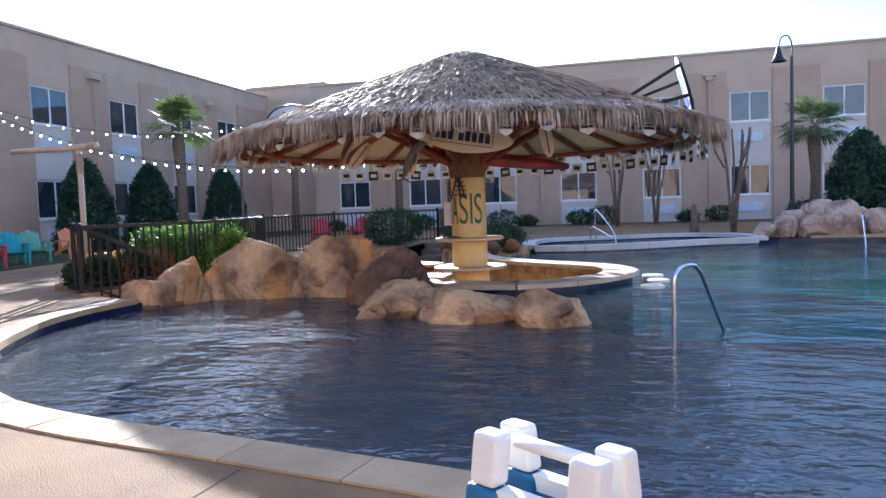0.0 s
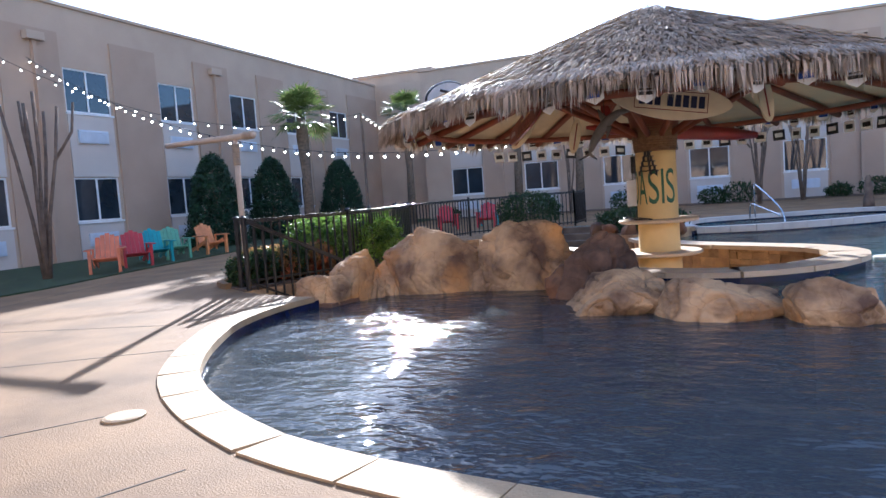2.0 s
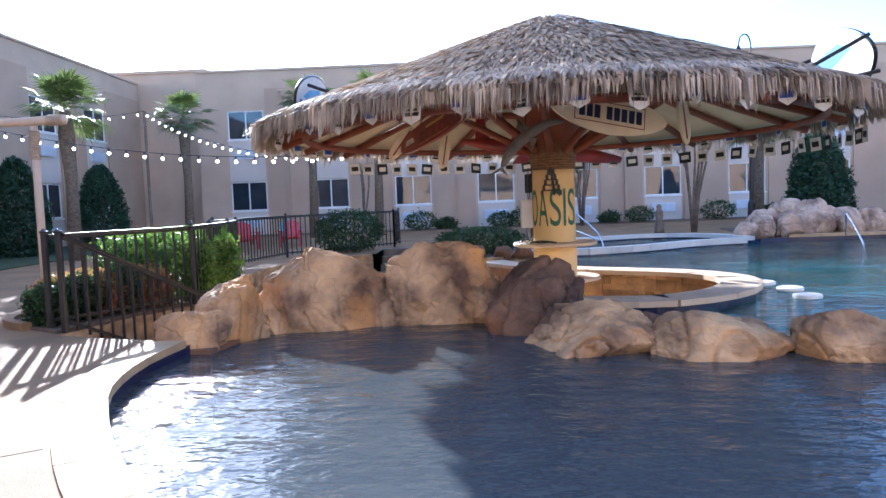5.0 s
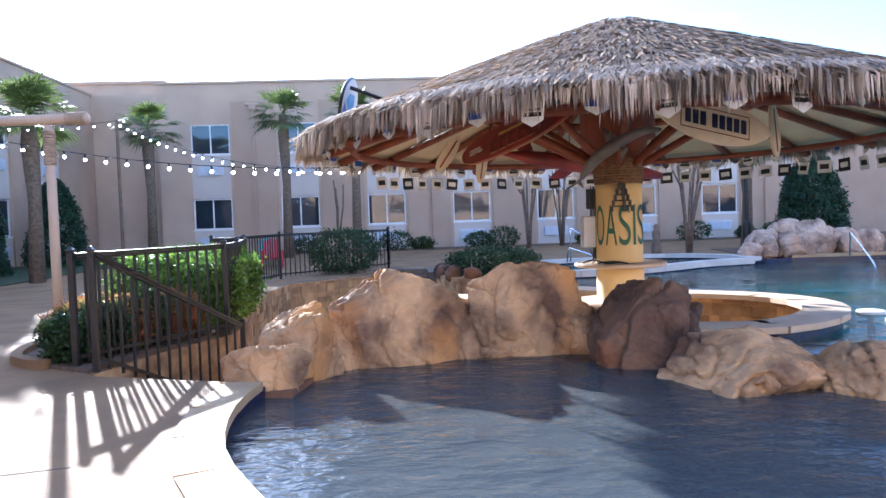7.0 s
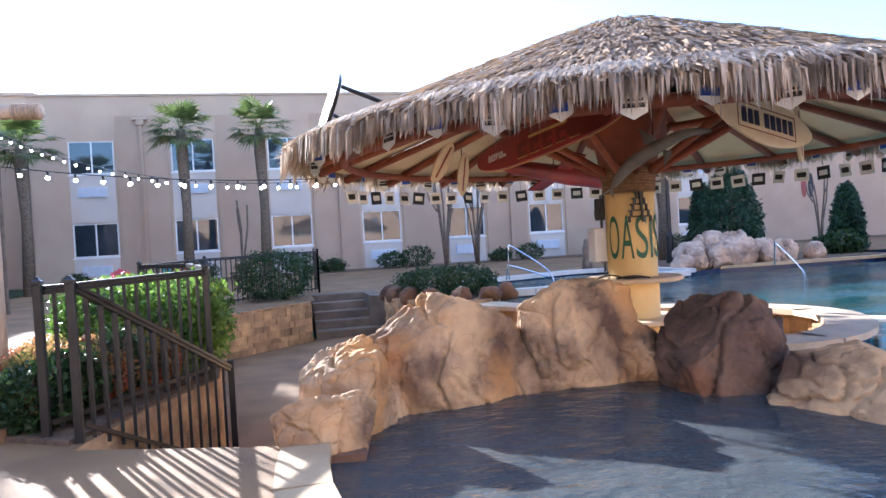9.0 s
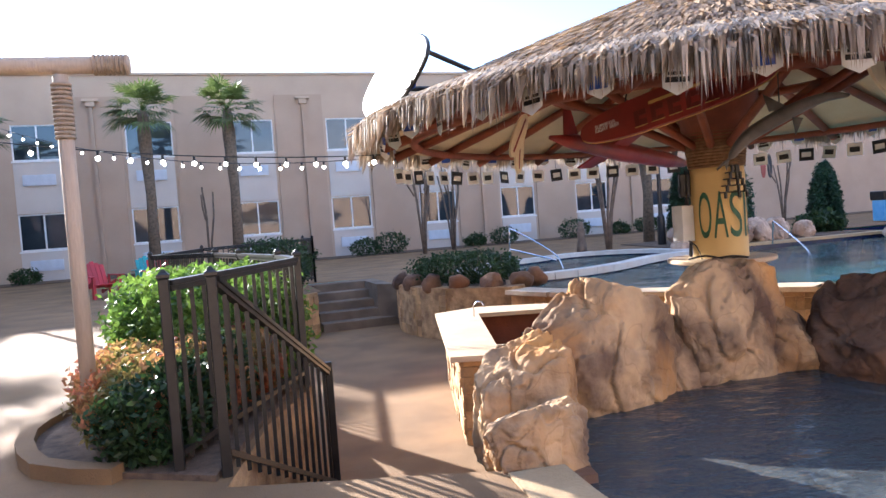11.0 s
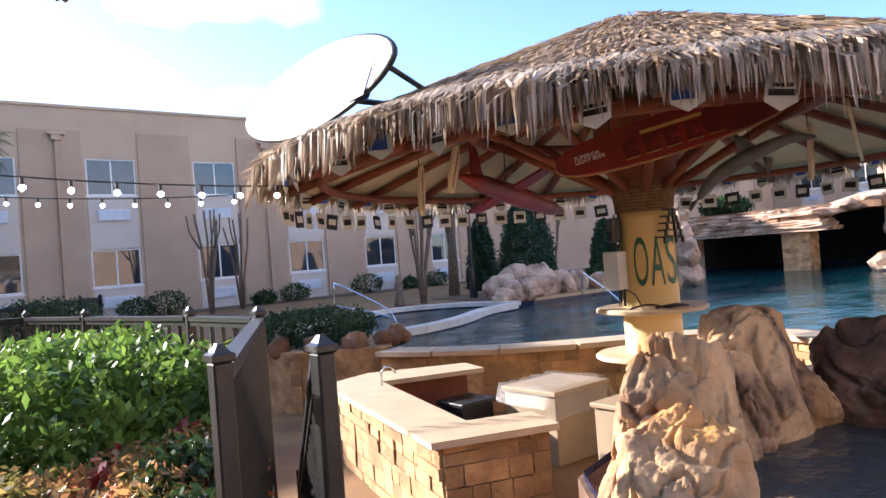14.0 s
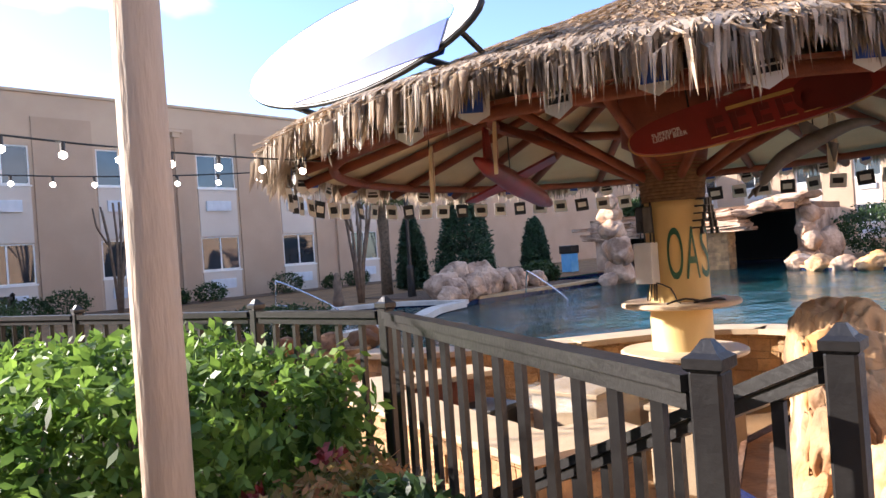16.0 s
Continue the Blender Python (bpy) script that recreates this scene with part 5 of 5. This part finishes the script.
mid = Vector(spine[len(spine) // 2])
tail = Vector(spine[0])
for a, b, c, th in ((mid + Vector((-0.06, 0.07, 0.06)), mid + Vector((0.06, -0.06, 0.08)), mid + Vector((-0.10, 0.10, 0.24)), 0.02), (tail, tail + Vector((-0.16, 0.0, -0.10)), tail + Vector((-0.02, 0.06, -0.03)), 0.02), (tail, tail + Vector((0.08, 0.14, -0.10)), tail + Vector((-0.02, 0.06, -0.03)), 0.02), (mid + Vector((0.05, -0.1, -0.02)), mid + Vector((0.12, -0.16, -0.04)), mid + Vector((0.04, -0.14, -0.2)), 0.02)):
    nrm = (b - a).cross(c - a).normalized() * th / 2
    lo, hi = [fig.verts.new(p - nrm) for p in (a, b, c)], [fig.verts.new(p + nrm) for p in (a, b, c)]
    fig.faces.new(lo[::-1])
    fig.faces.new(hi)
    for k in range(3):
        fig.faces.new((lo[k], lo[(k + 1) % 3], hi[(k + 1) % 3], hi[k]))
part("body", fig, FIGURE, fi, "grey body", True)
part("cord", tube(bmesh.new(), [tuple(mid), (mid.x, mid.y, 2.7)], 0.006, 5), BLACK, fi)


def roof_board(c, theta, length):
    """A big oval board standing on a bracket above the eave; its face looks along theta."""
    d = Vector((math.cos(theta), math.sin(theta), 0))
    t = Vector((-d.y, d.x, 0))
    c = Vector(c)
    m = facing(c, -t, d * -0.3 + Vector((0, 0, 1)))
    rb = thing("roof_sign", "big white and blue oval board on a bracket above the thatch", "sign", c, "roof signs")
    part("board", plate(oval(length, 0.8, 44, 1.8), m, 0.05), PRINT_W, rb, "white board")
    ring = oval(length + 0.02, 0.82, 44, 1.8)
    part("rim", tube(bmesh.new(), [up_by(m, 0.025) @ Vector((x, y, 0)) for x, y in ring + ring[:1]], 0.022, 6), BLACK, rb, "", True)
    low = [(-1.0, -0.28), (0.6, -0.34), (0.2, -0.2), (-0.5, -0.1), (-1.05, -0.05)]
    part("print", plate(low, up_by(m, 0.051), 0.003), BLUE_P, rb)
    part("print", plate([(-0.9, 0.0), (-0.3, -0.05), (0.4, 0.12), (0.1, 0.24), (-0.6, 0.14)], up_by(m, 0.051), 0.003), SKY_P, rb)
    part("print", plate(oval(length * 0.84, 0.6, 36, 1.8), up_by(m, -0.004), 0.003), SKY_P, rb, "sky blue back print")
    part("print", plate(low, up_by(m, -0.008), 0.003), BLUE_P, rb)
    for s in (-0.8, 0.8):
        for dz, back in ((0.18, 0.85), (-0.26, 0.5)):
            q = c + t * s + Vector((0, 0, dz)) - d * (0.06 if dz > 0 else -0.06)
            foot = c + t * s * 0.9 - d * back
            foot.z = roof_z(min(R_EAVE, math.hypot(foot.x - CX, foot.y - CY))) - 0.06
            part("bracket", tube(bmesh.new(), [q, foot], 0.026, 6), BLACK, rb)


roof_board((-7.28, 13.45, 2.95), radians(181), 2.6)
roof_board((0.12, 11.5, 2.92), radians(-4), 1.7)

# fittings on the column
ub = thing("utility_box", "grey metal electrical box on the column", "electrical box", (-3.93, 12.72, 0.75))
part("box_body", bevelled(box(bmesh.new(), -4.03, 12.66, 0.85, -3.86, 12.86, 1.28), 0.01), GRILLE, ub)
part("cable", tube(bmesh.new(), spline([(-3.95, 12.68, 0.86), (-3.98, 12.5, 0.8), (-3.95, 12.45, 0.66), (-3.99, 12.4, 0.65)], 0.08), 0.008, 5), BLACK, ub)
for k in range(5):
    z = 1.40 + 0.075 * k
    a = radians(258)
    cr = thing("bottle_rack", "small black wire rack of bar tools on the column", "rack", (CX + 0.33 * math.cos(a), CY + 0.33 * math.sin(a), z), "racks on the column")
    w = 0.13 - 0.024 * k
    t = Vector((-math.sin(a), math.cos(a), 0))
    d = Vector((math.cos(a), math.sin(a), 0))
    c = Vector((CX, CY, z))
    bm = bmesh.new()
    tube(bm, [c + d * 0.30 - t * w, c + d * 0.42 - t * w, c + d * 0.42 + t * w, c + d * 0.30 + t * w], 0.009, 5)
    tube(bm, [c + d * 0.42 - t * w, c + d * 0.42 - t * w - Vector((0, 0, 0.07))], 0.02, 6)
    tube(bm, [c + d * 0.42 + t * w * 0.3, c + d * 0.42 + t * w * 0.3 - Vector((0, 0, 0.07))], 0.02, 6)
    tube(bm, [c + d * 0.42 + t * w, c + d * 0.42 + t * w - Vector((0, 0, 0.07))], 0.02, 6)
    part("wire_frame", bm, BLACK, cr)
a = radians(150)
d, t = Vector((math.cos(a), math.sin(a), 0)), Vector((-math.sin(a), math.cos(a), 0))
c0 = Vector((CX, CY, 0))
sp = thing("loudspeaker", "small black loudspeaker strapped to the column", "loudspeaker", c0 + d * 0.36 + Vector((0, 0, 1.45)))
mm = Matrix.Translation(c0 + d * 0.31) @ Matrix((d, t, Vector((0, 0, 1)))).transposed().to_4x4()
part("cabinet", bevelled(box(bmesh.new(), 0.005, -0.07, 1.38, 0.13, 0.07, 1.66, mm), 0.012), BLACK, sp)
part("cone", tube(bmesh.new(), [mm @ Vector((0.131, 0, 1.47)), mm @ Vector((0.138, 0, 1.47))], 0.05, 16), PRINT_K, sp, "round dark driver")
for k, off in enumerate((-0.09, -0.03, 0.05, 0.1)):
    pts = [mm @ Vector((0.02 + 0.03 * (k % 2), off, 1.7)), mm @ Vector((0.05, off * 1.3, 1.3)), mm @ Vector((0.025, off * 0.6 + 0.03, 1.0)), mm @ Vector((0.04, off * 0.9, 0.66))]
    part("cable", tube(bmesh.new(), spline([tuple(p) for p in pts], 0.08), 0.009, 5), BLACK, sp, "", True)
cb = thing("cable_bundle", "loose dark cables lying on the column shelf", "cable", (-3.9, 12.25, 0.64))
part("cable", tube(bmesh.new(), spline([(-4.1, 12.5, 0.65), (-3.98, 12.35, 0.69), (-3.85, 12.2, 0.65), (-3.7, 12.15, 0.66), (-3.6, 12.1, 0.65), (-3.8, 12.12, 0.68), (-3.95, 12.28, 0.65)], 0.06), 0.011, 6), BLACK, cb, "", True)

# sheet and tools inside the bar
bm = bmesh.new()
gx, gy = 14, 10
rows = [[bm.verts.new((-5.08 + 1.0 * i / gx, 12.78 + 0.9 * j / gy, -0.1 + 0.035 * noise.noise(Vector((i * 0.7, j * 0.7, 3))) - (0.28 + 0.05 * noise.noise(Vector((i * 0.9, 0, 5))) if j == 0 else 0) - (0.2 if i == 0 else 0))) for i in range(gx + 1)] for j in range(gy + 1)]
for j in range(gy):
    for i in range(gx):
        bm.faces.new((rows[j][i], rows[j][i + 1], rows[j + 1][i + 1], rows[j + 1][i]))
tagged(part("plastic_sheet", bm, CLEAR, None, "", True), "crumpled translucent plastic sheet over a bar cabinet", "sheet")

# stools just under the water beside the ring
for x, y in ((-0.42, 11.35), (-0.30, 12.1), (-0.36, 12.85), (-0.75, 13.75)):
    st = thing("bar_stool", "round white stool standing in the water", "stool", (x, y, -1.5), "stools in the pool")
    part("seat", lathe(bmesh.new(), x, y, [(0.17, -0.16), (0.18, -0.14), (0.18, -0.11), (0.16, -0.10)], 24), PLASTIC_W, st)
    part("stem", tube(bmesh.new(), [(x, y, -1.5), (x, y, -0.16)], 0.05, 10), COUNTER, st)


# ---- pool rails ----
def hand_rail(pts_list, label, loc):
    r = thing("hand_rail", label, "handrail", loc, "pool handrails")
    for pts in pts_list:
        part("tube", tube(bmesh.new(), spline(pts, 0.06), 0.021, 8), STEEL, r, "", True)


hand_rail([[(-0.36, 7.12, -0.8), (-0.36, 7.12, 0.3), (-0.33, 7.15, 0.52), (-0.22, 7.28, 0.57), (-0.1, 7.42, 0.5), (0.1, 7.66, 0.0), (0.2, 7.76, -0.3), (0.22, 7.78, -0.8)]], "curved stainless handrail rising from the water", (-0.36, 7.12, -0.8))
hand_rail([[(5.35, 21.1, 0.0), (5.3, 21.0, 0.5), (5.2, 20.8, 0.58), (4.9, 19.5, -0.1), (4.85, 19.3, -0.5)]], "stainless handrail at the pool steps", (5.35, 21.1, 0))
hand_rail([[(-1.75, 22.9, 0.0), (-1.76, 22.82, 0.8), (-1.7, 22.7, 0.9), (-1.2, 21.5, 0.3), (-1.1, 21.2, -0.1), (-1.1, 21.1, -0.5)], [(-1.9, 22.7, 0.0), (-1.88, 22.6, 0.35), (-1.8, 22.5, 0.38), (-1.2, 21.3, 0.1)]], "stainless handrail at the spa", (-1.75, 22.9, 0))

# ---- chairs ----
def deck_chair(x, y, turn, colour, label):
    """A slatted low lounge chair with broad arms."""
    ch = thing("adirondack_chair", label, "chair", (0, 0, 0), "garden chairs")
    m = CHAIR_COLORS[colour]
    for k in range(5):
        part("seat_slat", box(bmesh.new(), -0.27, -0.28 + k * 0.105, 0.33 - k * 0.022, 0.27, -0.185 + k * 0.105, 0.352 - k * 0.022), m, ch)
    for k in range(5):
        u = -0.26 + k * 0.106
        hh = 0.72 - abs(k - 2) * 0.05
        bm = box(bmesh.new(), u, -0.012, 0, u + 0.098, 0.012, hh)
        bmesh.ops.transform(bm, matrix=pose(0, 0.24, 0.24, -24), verts=bm.verts)
        part("back_slat", bm, m, ch)
    for s in (-1, 1):
        part("arm", bevelled(box(bmesh.new(), s * 0.35 - 0.065, -0.36, 0.53, s * 0.35 + 0.065, 0.36, 0.555), 0.006, 1), m, ch)
        part("front_leg", box(bmesh.new(), s * 0.31 - 0.03, -0.32, 0, s * 0.31 + 0.03, -0.22, 0.529), m, ch)
        bm = box(bmesh.new(), s * 0.27 - 0.015, -0.3, 0.27, s * 0.27 + 0.015, 0.62, 0.37)
        bmesh.ops.transform(bm, matrix=pose(0, 0, 0, -18), verts=bm.verts)
        for p in bm.verts:
            p.co.z = max(p.co.z, 0.0)
        part("side_rail", bm, m, ch)
        part("back_support", box(bmesh.new(), s * 0.31 - 0.02, 0.28, 0.1, s * 0.31 + 0.02, 0.33, 0.529), m, ch)
    ch.matrix_basis = pose(x, y, 0.03 if x < -14.8 else 0.0, 0, 0, turn)


for x, y, turn, c, lab in ((-15.9, 13.0, 40, "coral", "coral plastic adirondack chair on the lawn edge"), (-16.3, 14.3, 55, "red", "dark red plastic adirondack chair on the lawn edge"), (-16.6, 15.3, 60, "teal", "teal plastic adirondack chair on the lawn edge"), (-16.8, 16.2, 60, "green", "pale green plastic adirondack chair on the lawn edge"), (-16.7, 17.6, 70, "orange", "orange plastic adirondack chair on the lawn edge"),
                           (-11.9, 24.6, 30, "red", "red plastic adirondack chair on the rear deck"), (-10.6, 25.2, 10, "red", "red plastic adirondack chair on the rear deck"), (-10.9, 26.4, 20, "teal", "teal plastic adirondack chair on the rear deck")):
    deck_chair(x, y, turn, c, lab)

# ---- folding plastic sign on the near deck ----
fs = thing("floor_sign", "white and blue plastic a-frame floor sign with a handle", "floor sign", (-0.97, 1.99, 0))
mfs = pose(-0.97, 1.90, 0, 0, 0, -32) @ Matrix.Diagonal((0.81, 0.92, 1.21, 1))
for s in (-1, 1):
    for side_ in (-1, 1):
        for z0, z1, half, pm, lab in ((0.0, 0.418, 0.07, PLASTIC_B, "blue lower leg"), (0.42, 0.53, 0.055, PLASTIC_W, "white shoulder")):
            bm = box(bmesh.new(), side_ * 0.19 - half, -0.035, z0, side_ * 0.19 + half, 0.035, z1)
            for p in bm.verts:
                p.co.y += s * (0.17 - 0.22 * p.co.z)
            bmesh.ops.transform(bm, matrix=mfs, verts=bm.verts)
            part("leg", bevelled(bm, 0.014, 3), pm, fs, lab)
    bm = box(bmesh.new(), -0.13, -0.02, 0.06, 0.13, 0.02, 0.38)
    for p in bm.verts:
        p.co.y += s * (0.17 - 0.22 * p.co.z)
    bmesh.ops.transform(bm, matrix=mfs, verts=bm.verts)
    part("panel", bm, PLASTIC_B, fs, "blue panel")
    bm = box(bmesh.new(), -0.13, -0.025, 0.381, 0.13, 0.025, 0.42)
    for p in bm.verts:
        p.co.y += s * (0.17 - 0.22 * p.co.z)
    bmesh.ops.transform(bm, matrix=mfs, verts=bm.verts)
    part("crossbar", bm, PLASTIC_W, fs)
bm = tube(bmesh.new(), [mfs @ Vector((-0.14, 0, 0.505)), mfs @ Vector((0.14, 0, 0.505))], 0.02, 8)
part("handle", bm, PLASTIC_W, fs, "", True)

# ---- lamp post ----
lx, ly = 4.3, 24.6
lp = thing("street_lamp", "dark iron lamp post with a gooseneck bell shade", "lamp", (lx, ly, 0))
part("post", tube(bmesh.new(), [(lx, ly, -0.05), (lx, ly, 0.9), (lx, ly, 1.0), (lx, ly, 5.5)], [0.14, 0.12, 0.07, 0.05], 10), BLACK, lp)
part("arm", tube(bmesh.new(), spline([(lx, ly, 5.4), (lx, ly, 5.9), (lx - 0.12, ly, 6.15), (lx - 0.3, ly, 6.1), (lx - 0.38, ly, 5.8)], 0.1), 0.025, 6), BLACK, lp)
part("shade", lathe(bmesh.new(), lx - 0.38, ly, [(0.05, 5.8), (0.09, 5.65), (0.13, 5.5), (0.24, 5.36), (0.22, 5.36), (0.1, 5.5)], 20), BLACK, lp)
pp = thing("light_pole", "slim dark pole holding the light strings", "pole", (-14.3, 23.1, 0), "string light poles")
part("pole", tube(bmesh.new(), [(-14.3, 23.1, -0.05), (-14.3, 23.1, 4.35)], [0.05, 0.04], 10), BARK, pp)

# ---- far rocks, grotto and plants ----
rnd = random.Random(77)
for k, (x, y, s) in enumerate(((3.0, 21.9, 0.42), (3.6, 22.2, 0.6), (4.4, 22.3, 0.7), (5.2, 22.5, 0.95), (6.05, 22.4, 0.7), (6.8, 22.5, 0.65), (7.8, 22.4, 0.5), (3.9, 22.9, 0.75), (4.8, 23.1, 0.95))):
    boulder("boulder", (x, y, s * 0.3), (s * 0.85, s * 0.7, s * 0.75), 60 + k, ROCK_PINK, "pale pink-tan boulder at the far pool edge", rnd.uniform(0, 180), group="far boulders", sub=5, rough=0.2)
for k, (x, y) in enumerate(((-5.6, 19.0), (-5.45, 18.3), (-5.1, 17.75), (-4.6, 17.35), (-4.05, 17.3), (-3.6, 17.6), (-5.65, 19.7))):
    boulder("boulder", (x, y, 0.12), (0.26, 0.22, 0.2), 80 + k, ROCK_BROWN, "small brown stone on the planter wall", 40 * k, group="planter stones", sub=3)
gr = thing("grotto", "artificial rock grotto with dark openings above the water", "grotto", (17, 20.8, -0.15))
# Inner walls painted flat black to stand for the shade inside the openings.
bm = bmesh.new()
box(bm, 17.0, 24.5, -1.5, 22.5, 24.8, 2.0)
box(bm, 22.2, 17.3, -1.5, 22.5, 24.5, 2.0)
part("back_wall", bm, PRINT_K, gr, "inner wall painted black for the grotto shade")
part("side_wall", box(bmesh.new(), 17.5, 16.95, -1.5, 22.6, 17.3, 2.0), ROCK_PINK, gr)
part("side_wall", box(bmesh.new(), 16.4, 24.2, -1.5, 17.2, 25.2, 2.0), ROCK_PINK, gr)
part("roof_slab", prism(bmesh.new(), [(16.7, 17.1), (22.5, 16.95), (22.5, 24.9), (16.7, 24.9)], 2.0, 2.25), ROCK_BROWN, gr)
part("pillar", box(bmesh.new(), 16.45, 19.5, -1.5, 17.2, 20.5, 1.42), BLOCK_J, gr, "stone pillar between the openings")
stone_wall(gr, (16.44, 20.5), (16.44, 19.5), -0.15, 1.4, 0, 71)
stone_wall(gr, (16.45, 19.49), (17.2, 19.49), -0.15, 1.4, 0, 73)
rnd = random.Random(5)
for row in range(6):
    y = 18.75 + 0.12 * row
    while y < 25.2:
        w = rnd.uniform(0.5, 1.8)
        z0 = 1.3 + row * 0.15
        bm = box(bmesh.new(), 16.05 + rnd.uniform(0, 0.25) + row * 0.06, y, z0, 17.6, y + w - 0.02, z0 + 0.14)
        bmesh.ops.subdivide_edges(bm, edges=bm.edges, cuts=2, use_grid_fill=True)
        for q in bm.verts:
            q.co += Vector((rnd.uniform(-0.05, 0.05), rnd.uniform(-0.04, 0.04), rnd.uniform(-0.02, 0.02)))
        part("ledge_slab", bm, ROCK_PINK, gr)
        y += w
ARCH = [((16.75, 18.95, 1.98), (0.55, 0.75, 0.20)), ((16.85, 18.2, 2.16), (0.6, 0.75, 0.22)), ((17.0, 17.4, 2.36), (0.65, 0.7, 0.22)), ((17.2, 16.7, 2.5), (0.7, 0.6, 0.2)), ((17.4, 17.6, 2.3), (0.8, 1.0, 0.25))]
JAMB = [((17.5, 17.0, 0.15), (0.5, 0.42, 0.45)), ((17.35, 16.75, 0.75), (0.42, 0.4, 0.4)), ((17.55, 17.0, 1.25), (0.45, 0.42, 0.42)), ((17.5, 16.8, 1.8), (0.5, 0.42, 0.4)), ((18.3, 16.5, 0.6), (0.7, 0.5, 0.8))]
TOWER = [((10.5, 20.9, 0.2), (0.75, 0.6, 0.65)), ((10.25, 20.7, 0.95), (0.55, 0.5, 0.55)), ((10.75, 21.2, 1.0), (0.6, 0.55, 0.6)), ((10.45, 21.0, 1.65), (0.62, 0.5, 0.42)), ((10.6, 21.2, 2.2), (0.55, 0.5, 0.38)), ((10.3, 21.0, 2.55), (0.35, 0.35, 0.28)), ((9.7, 20.9, 0.0), (0.4, 0.4, 0.3)), ((11.3, 21.2, 0.1), (0.5, 0.45, 0.4))]
SHORE = [((16.6, 16.9, 0.0), (0.6, 0.5, 0.4)), ((15.7, 16.8, 0.05), (0.55, 0.5, 0.42)), ((15.0, 16.5, 0.0), (0.6, 0.5, 0.4)), ((14.4, 15.8, 0.05), (0.55, 0.55, 0.42)), ((14.0, 15.0, 0.0), (0.5, 0.55, 0.36)), ((13.8, 14.1, 0.05), (0.5, 0.6, 0.4)), ((13.7, 13.1, 0.0), (0.5, 0.6, 0.36)), ((13.8, 12.0, 0.0), (0.5, 0.6, 0.36))]
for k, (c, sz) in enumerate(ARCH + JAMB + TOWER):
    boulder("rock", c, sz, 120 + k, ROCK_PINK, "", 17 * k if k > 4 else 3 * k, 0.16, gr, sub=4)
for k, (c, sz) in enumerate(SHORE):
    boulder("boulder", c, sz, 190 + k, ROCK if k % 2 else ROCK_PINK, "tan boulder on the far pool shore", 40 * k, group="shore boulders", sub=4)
tb = thing("towel_bin", "blue towel bin with a dark frame by the pool", "bin", (15.5, 26.0, 0.0))
part("bin_body", bevelled(box(bmesh.new(), 15.2, 25.75, 0.05, 15.8, 26.25, 0.85), 0.03), SKY_P, tb)
part("lid", bevelled(box(bmesh.new(), 15.15, 25.7, 0.851, 15.85, 26.3, 1.2), 0.03), BLACK, tb, "dark lid")
for k, (lo, hi) in enumerate((((19.5, 13.0, 0), (24, 17.0, 2.0)), ((16.0, 10.0, 0), (19, 13.6, 1.2)), ((17.2, 22.6, 2.24), (19.0, 24.6, 2.95)), ((9.2, 23.2, 0), (10.6, 24.4, 0.6)))):
    hedge("shrub", "dense dark green shrub on the far bank", lo, hi, SHRUB, 1500, 0.16, 150 + k, 2.2, "shrub", "far bank shrubs")
for k, x in enumerate((-15.8, -11.0, -6.8, -5.6, -3.0, -1.9, 2.0, 3.4, 7.0, 9.5, 11.0)):
    s = 0.5 + 0.15 * (k % 3)
    hedge("shrub", "small dark rounded shrub by the hotel wall", (x - s, 35.0 - s * 0.7, 0.0), (x + s, 35.0 + s * 0.7, s * 1.1), SHRUB, 350, 0.12, 170 + k, 2.0, "shrub", "wall shrubs")
for x, c in ((19.75, RED_P), (20.2, PRINT_K)):
    wb = thing("wall_surfboard", "tall surfboard mounted on the hotel wall", "surfboard", (x, 36.6, 2.4), "wall surfboards")
    part("board", plate(oval(0.34, 1.3, 28, 2.0), facing((x, 36.62, 2.95), (1, 0, 0), (0, 0, 1)), 0.05), c, wb)
ws = thing("notice_sign", "blue pool notice sign on the hotel wall", "sign", (19.8, 36.6, 1.5))
part("panel", box(bmesh.new(), 19.5, 36.6, 1.15, 20.1, 36.655, 2.0), BLUE_P, ws)
bm = lathe(bmesh.new(), 1.35, 24.5, [(0.16, 0.0), (0.15, 0.25), (0.1, 0.45), (0.13, 0.6), (0.12, 0.72), (0.07, 0.8), (0.09, 0.88), (0.04, 0.96)], 16)
tagged(part("garden_statue", bm, BARK, None, "", True), "small dark plain garden statue by the spa", "statue")
for k, (x, y, z) in enumerate(((-9.7, 11.1, 0.55), (-9.45, 10.9, 0.5), (-10.05, 11.35, 0.5), (-9.9, 10.6, 0.53), (-9.55, 11.45, 0.56), (-9.2, 11.5, 0.6))):
    fl = thing("flower", "bright red blossom among the nandina leaves", "flower", (x, y, z - 0.3), "red blossoms")
    rg = np.random.default_rng(500 + k)
    v, f = leaves(rg, [(x, y, z)], 0.05, 0.022, 16, aspect=1.4)
    raw("petals", v, f, RED_P, fl)
    part("stalk", tube(bmesh.new(), [(x, y, 0.05), (x, y, z)], 0.005, 5), BARK, fl)
